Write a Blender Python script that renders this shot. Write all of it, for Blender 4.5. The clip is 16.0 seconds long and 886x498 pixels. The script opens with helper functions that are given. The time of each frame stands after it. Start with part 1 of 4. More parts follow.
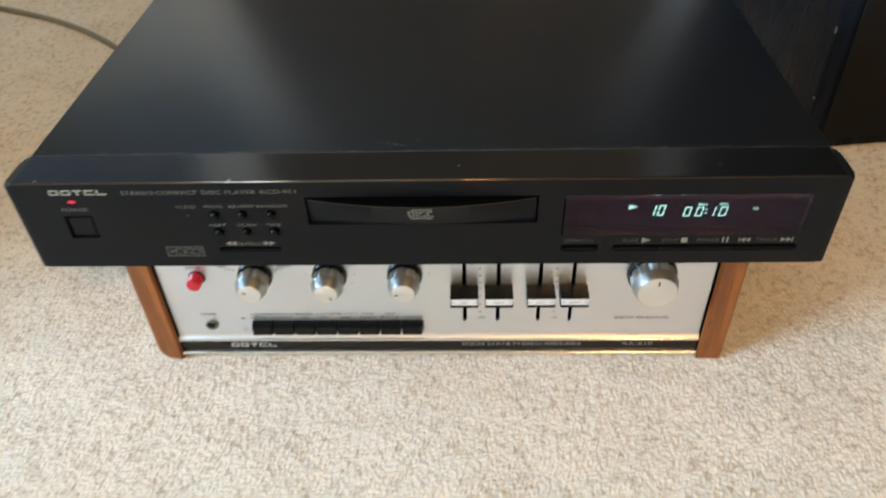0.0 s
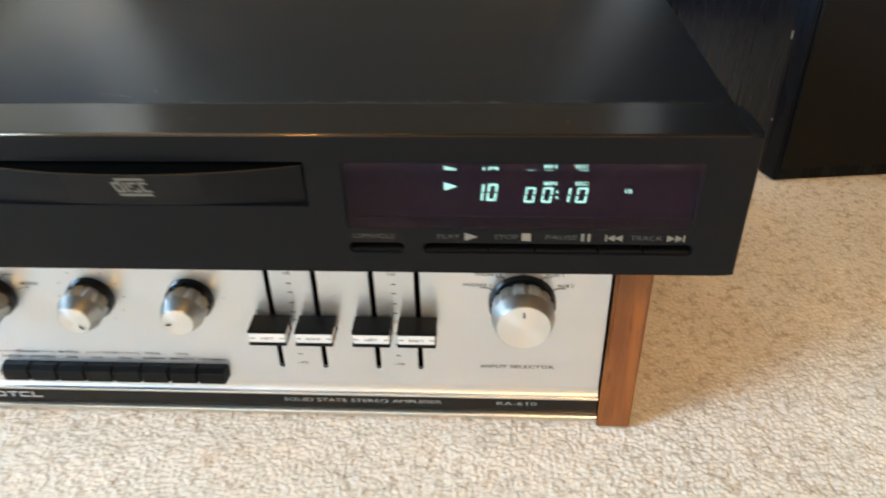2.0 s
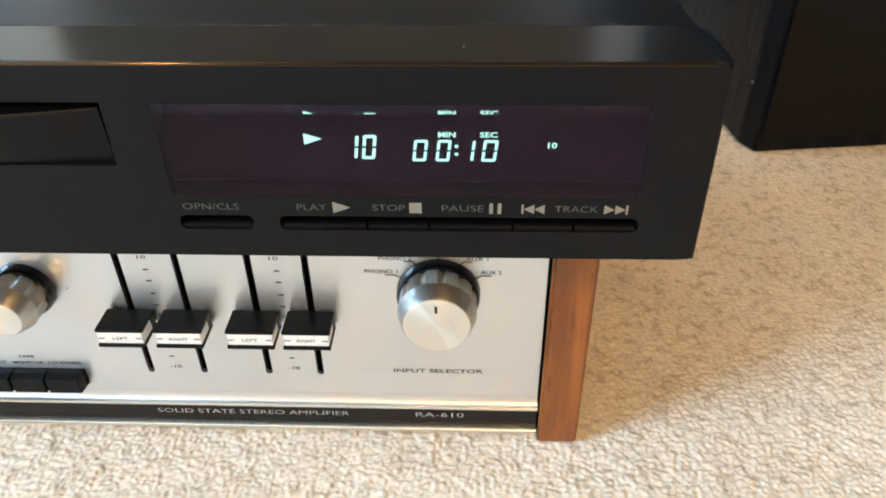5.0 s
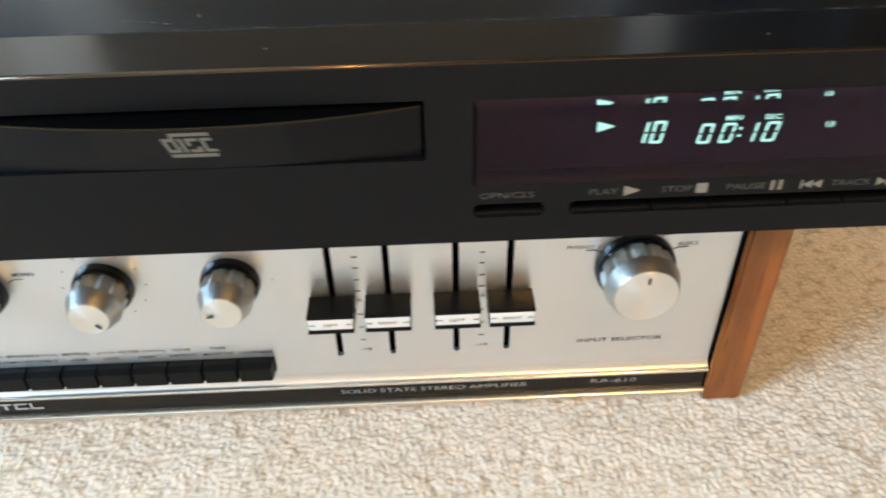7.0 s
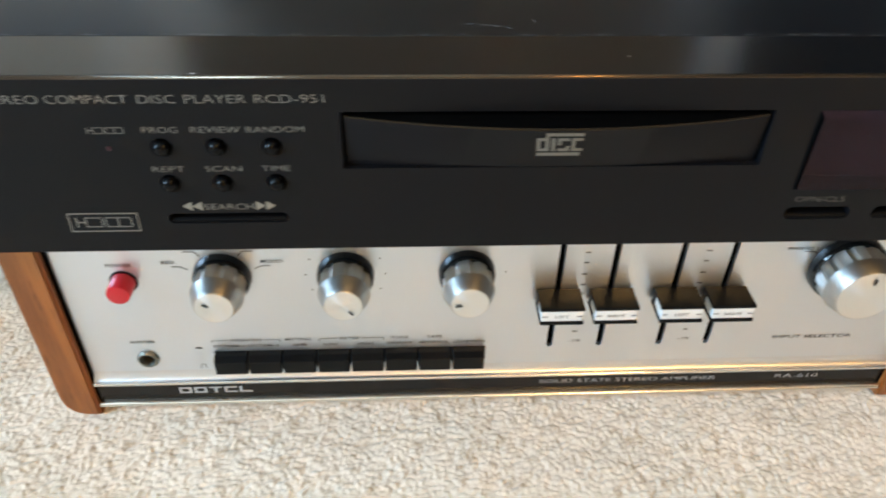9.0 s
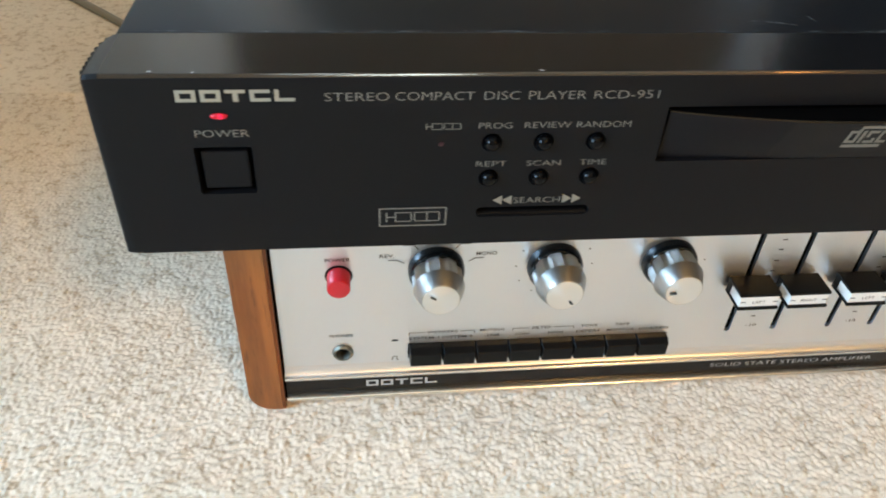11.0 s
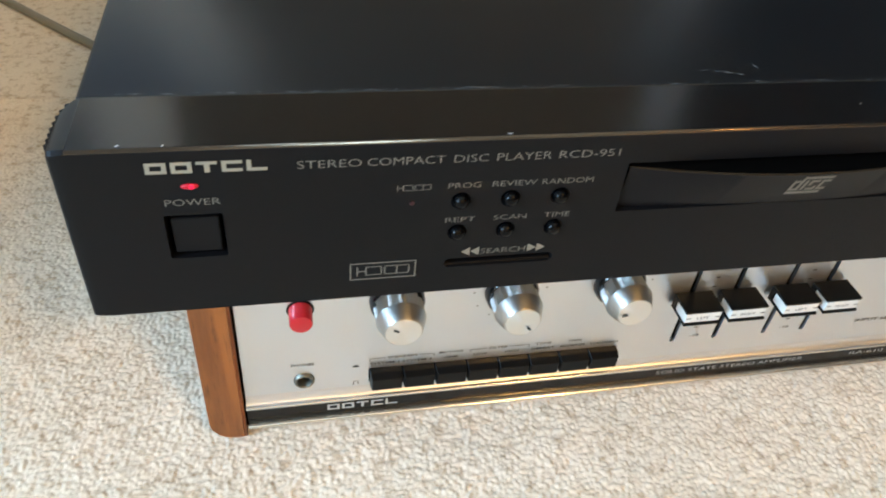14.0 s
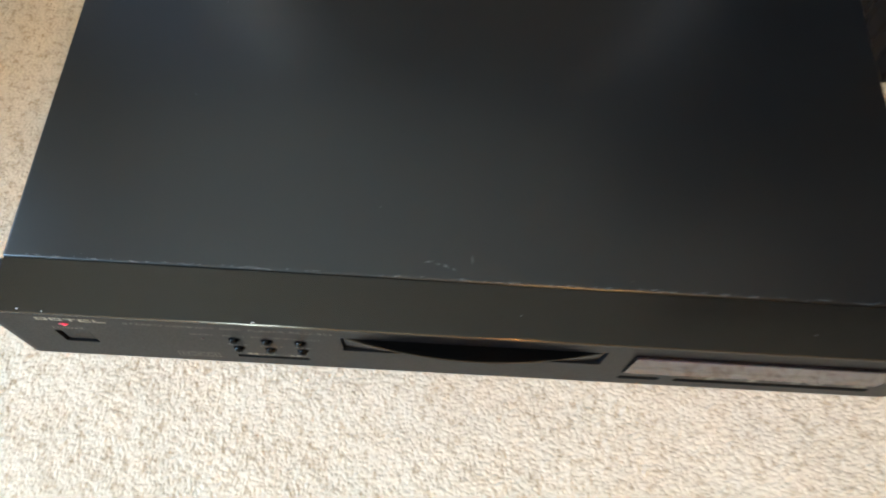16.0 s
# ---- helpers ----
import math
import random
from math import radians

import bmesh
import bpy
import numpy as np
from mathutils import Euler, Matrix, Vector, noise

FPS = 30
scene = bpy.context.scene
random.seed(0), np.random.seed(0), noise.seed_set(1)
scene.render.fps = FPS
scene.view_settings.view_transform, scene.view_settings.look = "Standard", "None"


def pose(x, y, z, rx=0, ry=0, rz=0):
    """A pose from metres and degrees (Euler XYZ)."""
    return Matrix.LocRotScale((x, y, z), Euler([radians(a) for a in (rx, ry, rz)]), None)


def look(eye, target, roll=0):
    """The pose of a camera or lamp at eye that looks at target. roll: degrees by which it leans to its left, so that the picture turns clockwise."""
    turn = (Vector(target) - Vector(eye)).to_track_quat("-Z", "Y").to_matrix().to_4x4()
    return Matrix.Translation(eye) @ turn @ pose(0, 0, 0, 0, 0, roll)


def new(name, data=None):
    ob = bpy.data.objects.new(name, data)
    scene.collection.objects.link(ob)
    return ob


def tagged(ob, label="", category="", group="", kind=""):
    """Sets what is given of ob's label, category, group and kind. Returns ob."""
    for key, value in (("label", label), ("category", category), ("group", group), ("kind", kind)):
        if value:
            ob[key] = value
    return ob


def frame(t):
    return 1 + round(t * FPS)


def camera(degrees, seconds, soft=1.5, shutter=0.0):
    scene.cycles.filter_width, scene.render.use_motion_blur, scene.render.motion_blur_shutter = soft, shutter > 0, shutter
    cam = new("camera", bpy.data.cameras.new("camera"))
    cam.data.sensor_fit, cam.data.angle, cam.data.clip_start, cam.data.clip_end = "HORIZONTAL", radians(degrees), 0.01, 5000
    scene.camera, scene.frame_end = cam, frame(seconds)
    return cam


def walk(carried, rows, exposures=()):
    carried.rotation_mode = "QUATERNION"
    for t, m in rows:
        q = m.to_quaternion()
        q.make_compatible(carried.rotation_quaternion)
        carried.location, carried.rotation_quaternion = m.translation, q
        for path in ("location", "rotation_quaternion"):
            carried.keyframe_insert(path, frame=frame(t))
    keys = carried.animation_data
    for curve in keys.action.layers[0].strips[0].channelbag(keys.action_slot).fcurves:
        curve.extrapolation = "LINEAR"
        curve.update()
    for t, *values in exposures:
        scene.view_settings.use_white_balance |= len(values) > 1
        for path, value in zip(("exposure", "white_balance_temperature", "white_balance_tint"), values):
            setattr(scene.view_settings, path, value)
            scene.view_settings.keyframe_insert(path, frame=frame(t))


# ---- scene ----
cam = camera(61.01, 16.0, soft=1.85, shutter=0.7)
PATH = [
    (0, (0.0267, -0.3161, 0.4191), (-0.0122, 0.4410, -0.2330), -2.32),
    (0.5, (0.0443, -0.3009, 0.3930), (0.0064, 0.4895, -0.2185), -2.12),
    (1, (0.0678, -0.2812, 0.3596), (0.0395, 0.5219, -0.2355), -1.05),
    (1.5, (0.0996, -0.2572, 0.3359), (0.0633, 0.5626, -0.2357), -1.70),
    (2, (0.1262, -0.2343, 0.3067), (0.0721, 0.5899, -0.2570), -1.54),
    (2.5, (0.1492, -0.2155, 0.2919), (0.0926, 0.5987, -0.2860), -2.19),
    (3, (0.1574, -0.1967, 0.2757), (0.0973, 0.6124, -0.3089), -2.37),
    (3.2, (0.1603, -0.1920, 0.2745), (0.1042, 0.6224, -0.3031), -1.87),
    (5.3, (0.1550, -0.1743, 0.2628), (0.1226, 0.6367, -0.3214), -0.91),
    (5.5, (0.1491, -0.1752, 0.2650), (0.1216, 0.6327, -0.3235), -1.08),
    (6, (0.1232, -0.1775, 0.2706), (0.1073, 0.6256, -0.3249), -1.02),
    (6.5, (0.0902, -0.1806, 0.2736), (0.1009, 0.6123, -0.3357), -1.08),
    (7, (0.0614, -0.1805, 0.2752), (0.0811, 0.6053, -0.3429), -1.39),
    (7.5, (0.0343, -0.1845, 0.2773), (0.0617, 0.6003, -0.3419), -0.34),
    (8, (0.0085, -0.1862, 0.2798), (0.0422, 0.5975, -0.3405), 0.21),
    (8.5, (-0.0205, -0.1859, 0.2824), (0.0257, 0.5963, -0.3389), 1.16),
    (9, (-0.0444, -0.1866, 0.2834), (0.0066, 0.5938, -0.3398), 1.52),
    (9.5, (-0.0714, -0.1860, 0.2829), (-0.0165, 0.5913, -0.3438), 1.50),
    (10, (-0.0966, -0.1851, 0.2841), (-0.0287, 0.5859, -0.3490), 1.96),
    (10.2, (-0.1092, -0.1862, 0.2839), (-0.0385, 0.5860, -0.3475), 2.04),
    (12.3, (-0.1771, -0.1720, 0.2882), (0.0232, 0.5724, -0.3488), 5.60),
    (12.5, (-0.1769, -0.1704, 0.2891), (0.0302, 0.5694, -0.3511), 5.71),
    (13, (-0.1766, -0.1712, 0.2891), (0.0344, 0.5660, -0.3528), 6.06),
    (13.5, (-0.1706, -0.1704, 0.2966), (0.0367, 0.5690, -0.3439), 6.14),
    (14, (-0.1618, -0.1697, 0.3061), (0.0349, 0.5597, -0.3491), 6.35),
    (14.5, (-0.1388, -0.1688, 0.3325), (0.0209, 0.5359, -0.3589), 6.79),
    (15, (-0.1039, -0.1579, 0.3843), (0.0168, 0.4874, -0.3701), 8.39),
    (15.5, (-0.0652, -0.1361, 0.4444), (0.0004, 0.3983, -0.3983), 7.76),
    (16, (-0.0262, -0.1084, 0.5132), (-0.0006, 0.3201, -0.3900), 6.48),
]
walk(cam, [(t, look(eye, target, roll)) for t, eye, target, roll in PATH], exposures=((0.0, -0.20), (1.5, -0.08), (2.5, 0.09), (5.5, 0.16), (7.0, -0.03), (8.0, -0.17), (9.0, -0.14), (13.0, -0.18), (16.0, 0.07)))

# ---- world, window light, lamp ----
world = bpy.data.worlds.new("world")
scene.world = world
world.use_nodes = True
sky = world.node_tree.nodes.new("ShaderNodeTexSky")
sky.sky_type, sky.sun_disc = "NISHITA", False
sky.sun_elevation, sky.sun_rotation = radians(35), radians(250)
world.node_tree.links.new(sky.outputs[0], world.node_tree.nodes["Background"].inputs[0])
world.node_tree.nodes["Background"].inputs[1].default_value = 0.15

ROOM = (-1.9, 1.9, -2.6, 1.60, 2.4)          # x0, x1, y0, y1, height
LAMP = (0.62, -1.45)                         # the pendant lamp: x, y
WIN = (-1.30, -0.50, 0.55, 1.55)            # the window in the west wall: y0, y1, z0, z1
SIDE = (0.20, 0.56, 0.75, 1.45)             # a smaller unseen one, added to light the carpet by the speaker


def lamp(name, kind, m, power, colour, **more):
    data = bpy.data.lights.new(name, kind)
    data.energy, data.color = power, colour
    if kind == "AREA":
        data.shape, data.size, data.size_y = "RECTANGLE", more["size"][0], more["size"][1]
    else:
        data.shadow_soft_size = more["radius"]
    ob = new(name, data)
    ob.matrix_world = m
    return ob


for (wy0, wy1, wz0, wz1), watts in ((WIN, 128.0), (SIDE, 20.0)):
    lamp("window_daylight", "AREA", look((ROOM[0] - 0.02, (wy0 + wy1) / 2, (wz0 + wz1) / 2), (0.1, (wy0 + wy1) / 2, (wz0 + wz1) / 2 - 0.1)), watts,
         (0.445, 0.715, 1.0), size=(wy1 - wy0, wz1 - wz0))
# added fill, aimed up at the ceiling that the cover and ledge mirror
lamp("north_ceiling_fill", "AREA", look((-1.125, 1.62, 1.735), (-1.0, 0.6, 2.9)), 6.0, (0.70, 0.87, 1.0), size=(1.08, 1.10))
lamp("pendant_glow", "POINT", pose(LAMP[0], LAMP[1], 1.62), 78.0, (1.0, 0.575, 0.185), radius=0.13)


# ---- materials ----
def mat(name, colour, rough=0.5, metal=0.0, **more):
    m = bpy.data.materials.new(name)
    m.use_nodes = True
    b = m.node_tree.nodes["Principled BSDF"]
    b.inputs["Base Color"].default_value = (*colour, 1)
    b.inputs["Roughness"].default_value, b.inputs["Metallic"].default_value = rough, metal
    for key, value in more.items():
        b.inputs[key.replace("_", " ")].default_value = value
    return m


def add(m, kind, **values):
    n = m.node_tree.nodes.new("ShaderNode" + kind)
    for key, value in values.items():
        n.inputs[key].default_value = value
    return n


def join(m, a, b):
    m.node_tree.links.new(a, b)


def noise_of(m, scale, detail=3.0, stretch=(1, 1, 1), rough=0.5):
    co, mp = add(m, "TexCoord"), add(m, "Mapping")
    mp.inputs["Scale"].default_value = stretch
    n = add(m, "TexNoise", Scale=scale, Detail=detail, Roughness=rough)
    join(m, co.outputs["Object"], mp.inputs[0])
    join(m, mp.outputs[0], n.inputs["Vector"])
    return n


def ramp(m, source, stops):
    r = add(m, "ValToRGB")
    e = r.color_ramp.elements
    while len(e) < len(stops):
        e.new(0.5)
    for one, (at, c) in zip(e, stops):
        one.position, one.color = at, (*c, 1) if len(c) == 3 else c
    join(m, source, r.inputs[0])
    return r


def bump(m, source, strength, distance):
    n = add(m, "Bump", Strength=strength, Distance=distance)
    join(m, source, n.inputs["Height"])
    join(m, n.outputs[0], m.node_tree.nodes["Principled BSDF"].inputs["Normal"])


def vary(m, scale, a, b, lo=0.35, hi=0.65, what="Base Color", **more):
    n = noise_of(m, scale, **more)
    if what == "Roughness":
        a, b = (a,) * 3, (b,) * 3
    r = ramp(m, n.outputs["Fac"], [(lo, a), (hi, b)])
    join(m, r.outputs[0], m.node_tree.nodes["Principled BSDF"].inputs[what])
    return n


CARPET = mat("carpet_wool", (0.6, 0.5, 0.4), 0.95, Sheen_Weight=0.06)
n_ = noise_of(CARPET, 620.0, 3.0, rough=0.65)
fibre = ramp(CARPET, n_.outputs["Fac"], [(0.30, (0.640, 0.556, 0.444)), (0.64, (0.735, 0.650, 0.540))])
tufts = ramp(CARPET, noise_of(CARPET, 190.0, 2.5, rough=0.6).outputs["Fac"], [(0.30, (0.68, 0.61, 0.53)), (0.50, (1.0, 1.0, 1.0))])
broad_ = ramp(CARPET, noise_of(CARPET, 16.0, 2.0).outputs["Fac"], [(0.35, (0.93, 0.92, 0.91)), (0.65, (1.0, 1.0, 1.0))])
both, all_ = add(CARPET, "Mix"), add(CARPET, "Mix")
for mix in (both, all_):
    mix.data_type, mix.blend_type = "RGBA", "MULTIPLY"
    mix.inputs[0].default_value = 1.0
join(CARPET, fibre.outputs[0], both.inputs[6]), join(CARPET, tufts.outputs[0], both.inputs[7])
join(CARPET, both.outputs[2], all_.inputs[6]), join(CARPET, broad_.outputs[0], all_.inputs[7])
join(CARPET, all_.outputs[2], CARPET.node_tree.nodes["Principled BSDF"].inputs["Base Color"])
bump(CARPET, n_.outputs["Fac"], 0.07, 0.0008)

PANEL = mat("black_anodised_panel", (0.0042, 0.0043, 0.0052), 0.42, Specular_IOR_Level=0.14)
bump(PANEL, vary(PANEL, 900.0, 0.39, 0.46, what="Roughness").outputs["Fac"], 0.05, 0.0002)
LEDGE = mat("satin_black_extrusion", (0.0062, 0.0053, 0.0045), 0.18, Specular_IOR_Level=0.66, Specular_Tint=(1.0, 0.92, 0.82, 1))
vary(LEDGE, 25.0, 0.16, 0.20, what="Roughness")
COVER = mat("black_painted_steel", (0.0056, 0.0057, 0.0061), 0.29, Specular_IOR_Level=0.66)
vary(COVER, 7.0, 0.28, 0.305, what="Roughness")
GLOSS = mat("glossy_black_plastic", (0.0015, 0.0015, 0.0018), 0.10, Specular_IOR_Level=0.14)
# near black that holds the shade of slots, wells and gaps in its colour
SLOTBLACK = mat("recess_shade_black", (0.0009, 0.0009, 0.0009), 0.9, Specular_IOR_Level=0.02)
# warm colour and tint that paint the lamp's glint along the tray's top
TRAYEDGE = mat("tray_glint_edge", (0.012, 0.009, 0.006), 0.2, Specular_IOR_Level=0.35, Specular_Tint=(1.0, 0.75, 0.5, 1))
DOOR = mat("tray_black_plastic", (0.0048, 0.0049, 0.0060), 0.40, Specular_IOR_Level=0.12)
PRINT = mat("warm_grey_print", (0.150, 0.143, 0.123), 0.6)
MARK = mat("cream_mark_print", (0.25, 0.235, 0.185), 0.6)
PRINTDIM = mat("dim_grey_print", (0.080, 0.076, 0.066), 0.6)
SYMBOL = mat("cream_symbol_print", (0.185, 0.172, 0.138), 0.6)
# orange tint and paler base put the lamp's warm glint into this edge
EDGE = mat("warm_glint_edge", (0.022, 0.017, 0.012), 0.18, Specular_IOR_Level=0.9, Specular_Tint=(1.0, 0.72, 0.48, 1))
CHIP = mat("bare_metal_chip", (0.55, 0.55, 0.54), 0.5)
SCRATCH = mat("grey_scratch", (0.16, 0.165, 0.17), 0.5)
VFDBACK = mat("display_backing", (0.030, 0.020, 0.028), 0.6)
vary(VFDBACK, 90.0, (0.017, 0.0085, 0.0165), (0.026, 0.0115, 0.0250), detail=3.0)
VFD = mat("display_glow", (0.0, 0.0, 0.0), 0.5, Emission_Color=(0.33, 1.0, 0.62, 1), Emission_Strength=8.0)
LEDRED = mat("red_led", (0.2, 0.0, 0.01), 0.3, Emission_Color=(1.0, 0.004, 0.03, 1), Emission_Strength=0.42)
LEDCORE = mat("red_led_core", (0.3, 0.0, 0.02), 0.3, Emission_Color=(1.0, 0.012, 0.07, 1), Emission_Strength=1.3)
LEDOFF = mat("unlit_led", (0.03, 0.004, 0.008), 0.3)
GLASS = mat("smoked_acrylic", (0.24, 0.155, 0.225), 0.03, IOR=1.46, Transmission_Weight=1.0, Specular_Tint=(0.42, 0.34, 0.46, 1))
RUBBER = mat("black_rubber", (0.02, 0.02, 0.02), 0.8)

ALU = mat("brushed_aluminium", (0.76, 0.795, 0.845), 0.34, 1.0, Anisotropic=0.60)
upright = add(ALU, "Tangent")
upright.direction_type, upright.axis = "RADIAL", "X"
join(ALU, upright.outputs[0], ALU.node_tree.nodes["Principled BSDF"].inputs["Tangent"])
bump(ALU, vary(ALU, 420.0, 0.31, 0.38, what="Roughness", stretch=(6, 1, 0.12)).outputs["Fac"], 0.05, 0.0002)
CHROME = mat("polished_trim", (0.80, 0.79, 0.77), 0.16, 1.0)
vary(CHROME, 90.0, 0.13, 0.24, what="Roughness", stretch=(0.1, 3, 3))
COVE = mat("satin_aluminium_cove", (0.74, 0.74, 0.75), 0.37, 1.0)
vary(COVE, 260.0, 0.34, 0.42, what="Roughness", stretch=(0.05, 3, 3))
STRIP = mat("dark_brown_strip", (0.008, 0.006, 0.005), 0.22, Specular_IOR_Level=0.28)
KNOB = mat("spun_aluminium", (0.54, 0.53, 0.50), 0.38, 1.0, Anisotropic=0.3, Anisotropic_Rotation=0.25)
bump(KNOB, noise_of(KNOB, 30.0, 2.0, (0.3, 90.0, 0.3)).outputs["Fac"], 0.2, 0.0005)
KNOBFACE = mat("spun_knob_face", (0.86, 0.86, 0.85), 0.30, 1.0, Anisotropic=0.85, Anisotropic_Rotation=0.25)
spun = add(KNOBFACE, "Tangent")
spun.direction_type, spun.axis = "RADIAL", "Y"
join(KNOBFACE, spun.outputs[0], KNOBFACE.node_tree.nodes["Principled BSDF"].inputs["Tangent"])
turned_ = add(KNOB, "Tangent")
turned_.direction_type, turned_.axis = "RADIAL", "Y"
join(KNOB, turned_.outputs[0], KNOB.node_tree.nodes["Principled BSDF"].inputs["Tangent"])
RING = mat("knob_skirt_black", (0.006, 0.006, 0.006), 0.15)
INK = mat("black_ink", (0.02, 0.02, 0.02), 0.6)
SILVERINK = mat("silver_print", (0.36, 0.35, 0.33), 0.5)
RED = mat("red_plastic", (0.46, 0.013, 0.020), 0.32)
WHITEPL = mat("off_white_plastic", (0.74, 0.73, 0.70), 0.4)
KEYBLACK = mat("black_key_plastic", (0.003, 0.003, 0.003), 0.3, Specular_IOR_Level=0.16)
vary(KEYBLACK, 60.0, 0.28, 0.42, what="Roughness")
DARKKEY = mat("matt_black_key", (0.0022, 0.0022, 0.0024), 0.5, Specular_IOR_Level=0.07)
NICKEL = mat("nickel_socket", (0.21, 0.20, 0.165), 0.48, 1.0)
CASE = mat("black_crinkle_case", (0.02, 0.02, 0.02), 0.7)

WOOD = mat("teak_veneer", (0.3, 0.13, 0.05), 0.42)
w1 = ramp(WOOD, noise_of(WOOD, 20.0, 5.0, (5.0, 1.6, 0.45), 0.6).outputs["Fac"], [(0.34, (0.110, 0.031, 0.0066)), (0.66, (0.290, 0.094, 0.0180))])
w2 = ramp(WOOD, noise_of(WOOD, 95.0, 5.0, (5.0, 2.5, 0.5), 0.65).outputs["Fac"], [(0.30, (0.22, 0.16, 0.13)), (0.42, (1, 1, 1))])
wm = add(WOOD, "Mix")
wm.data_type, wm.blend_type = "RGBA", "MULTIPLY"
wm.inputs[0].default_value = 0.75
join(WOOD, w1.outputs[0], wm.inputs[6]), join(WOOD, w2.outputs[0], wm.inputs[7])
join(WOOD, wm.outputs[2], WOOD.node_tree.nodes["Principled BSDF"].inputs["Base Color"])
bump(WOOD, noise_of(WOOD, 220.0, stretch=(4, 1, 0.2)).outputs["Fac"], 0.12, 0.0006)
ASH = mat("black_ash_veneer", (0.0065, 0.008, 0.0118), 0.26, Specular_IOR_Level=0.11)
bump(ASH, vary(ASH, 30.0, 0.20, 0.34, what="Roughness", stretch=(3, 3, 0.3), detail=5.0).outputs["Fac"], 0.02, 0.001)
CLOTH = mat("black_grille_cloth", (0.006, 0.006, 0.006), 0.9, Specular_IOR_Level=0.2)
bump(CLOTH, noise_of(CLOTH, 900.0).outputs["Fac"], 0.3, 0.0004)
CABLE = mat("grey_pvc_sheath", (0.20, 0.185, 0.15), 0.5)
WALL = mat("cream_wall_paint", (0.60, 0.485, 0.33), 0.9)
bump(WALL, vary(WALL, 5.0, (0.56, 0.455, 0.30), (0.62, 0.505, 0.35)).outputs["Fac"], 0.1, 0.002)
# dark tone given to unseen walls so that reflections and bounce stay dim
WALLDARK = mat("dim_bounce_wall", (0.045, 0.045, 0.045), 0.9)
vary(WALLDARK, 8.0, (0.038, 0.038, 0.039), (0.054, 0.053, 0.052))
CEIL = mat("white_ceiling_paint", (0.86, 0.80, 0.70), 0.9)
vary(CEIL, 3.0, (0.80, 0.72, 0.60), (0.84, 0.76, 0.64))
SKIRT = mat("brown_skirting_wood", (0.16, 0.085, 0.035), 0.5)
vary(SKIRT, 20.0, (0.11, 0.055, 0.022), (0.21, 0.115, 0.05), stretch=(0.2, 1, 3))
# pale colour for the added panel that brightens the cover's reflections
PALEWALL = mat("pale_reflector_paint", (0.27, 0.19, 0.14), 0.8)
vary(PALEWALL, 6.0, (0.66, 0.58, 0.49), (0.74, 0.66, 0.56))
GREYWOOD = mat("pale_grey_paint", (0.40, 0.42, 0.45), 0.5)
OAK = mat("olive_brown_veneer", (0.17, 0.145, 0.115), 0.6)
vary(OAK, 14.0, (0.080, 0.067, 0.053), (0.116, 0.097, 0.077), stretch=(0.3, 1, 3))
WHITEWOOD = mat("white_window_paint", (0.78, 0.78, 0.76), 0.4)
PANE = mat("window_glass", (1, 1, 1), 0.0, IOR=1.45, Transmission_Weight=1.0)
BULB = mat("warm_bulb", (0.9, 0.8, 0.6), 0.4, Emission_Color=(1.0, 0.66, 0.34, 1), Emission_Strength=12.0)
SHADE = mat("cream_lampshade", (0.7, 0.55, 0.36), 0.8)


# ---- mesh helpers ----
WORLD_AT = {}


def mesh_from(name, bm, material, smooth=None):
    bmesh.ops.recalc_face_normals(bm, faces=bm.faces)
    me = bpy.data.meshes.new(name)
    bm.to_mesh(me)
    bm.free()
    for one in material if isinstance(material, (list, tuple)) else (material,):
        me.materials.append(one)
    if smooth is not None:
        for p in me.polygons:
            p.use_smooth = True
        me.set_sharp_from_angle(angle=radians(smooth))
    return me


def place(name, me, parent=None):
    """Links a mesh that is written in world metres, with its origin in its middle."""
    co = np.empty(len(me.vertices) * 3)
    me.vertices.foreach_get("co", co)
    co = co.reshape(-1, 3)
    mid = (co.min(0) + co.max(0)) / 2
    me.transform(Matrix.Translation(-Vector(mid)))
    ob = new(name, me)
    ob.location = mid
    if parent is not None:
        ob.parent = parent
        ob.matrix_parent_inverse = Matrix.Translation(-WORLD_AT[parent])
    WORLD_AT[ob] = Vector(mid)
    return ob


def part(name, bm, material, parent, label="", smooth=None):
    ob = place(name, mesh_from(name, bm, material, smooth), parent)
    return tagged(ob, label)


def thing(name, at, label, category, group="", kind=""):
    ob = new(name)
    ob.location, ob.empty_display_size = at, 0.02
    WORLD_AT[ob] = Vector(at)
    return tagged(ob, label, category, group, kind)


def box(bm, x0, x1, y0, y1, z0, z1, bevel=0.0, segments=2):
    vs = bmesh.ops.create_cube(bm, size=1.0)["verts"]
    for v in vs:
        v.co = Vector(((x0 + x1) / 2 + v.co.x * (x1 - x0), (y0 + y1) / 2 + v.co.y * (y1 - y0), (z0 + z1) / 2 + v.co.z * (z1 - z0)))
    if bevel:
        bmesh.ops.bevel(bm, geom=list({e for v in vs for e in v.link_edges}), offset=bevel, segments=segments, affect="EDGES", profile=0.5)
    return bm


def boxed(*a, **k):
    return box(bmesh.new(), *a, **k)


def sweep_x(bm, profile, x0, x1):
    """A closed profile of (y, z), drawn out along x."""
    a = [bm.verts.new((x0, y, z)) for y, z in profile]
    b = [bm.verts.new((x1, y, z)) for y, z in profile]
    n = len(profile)
    for i in range(n):
        bm.faces.new((a[i], a[(i + 1) % n], b[(i + 1) % n], b[i]))
    bm.faces.new(a)
    bm.faces.new(b[::-1])
    return bm


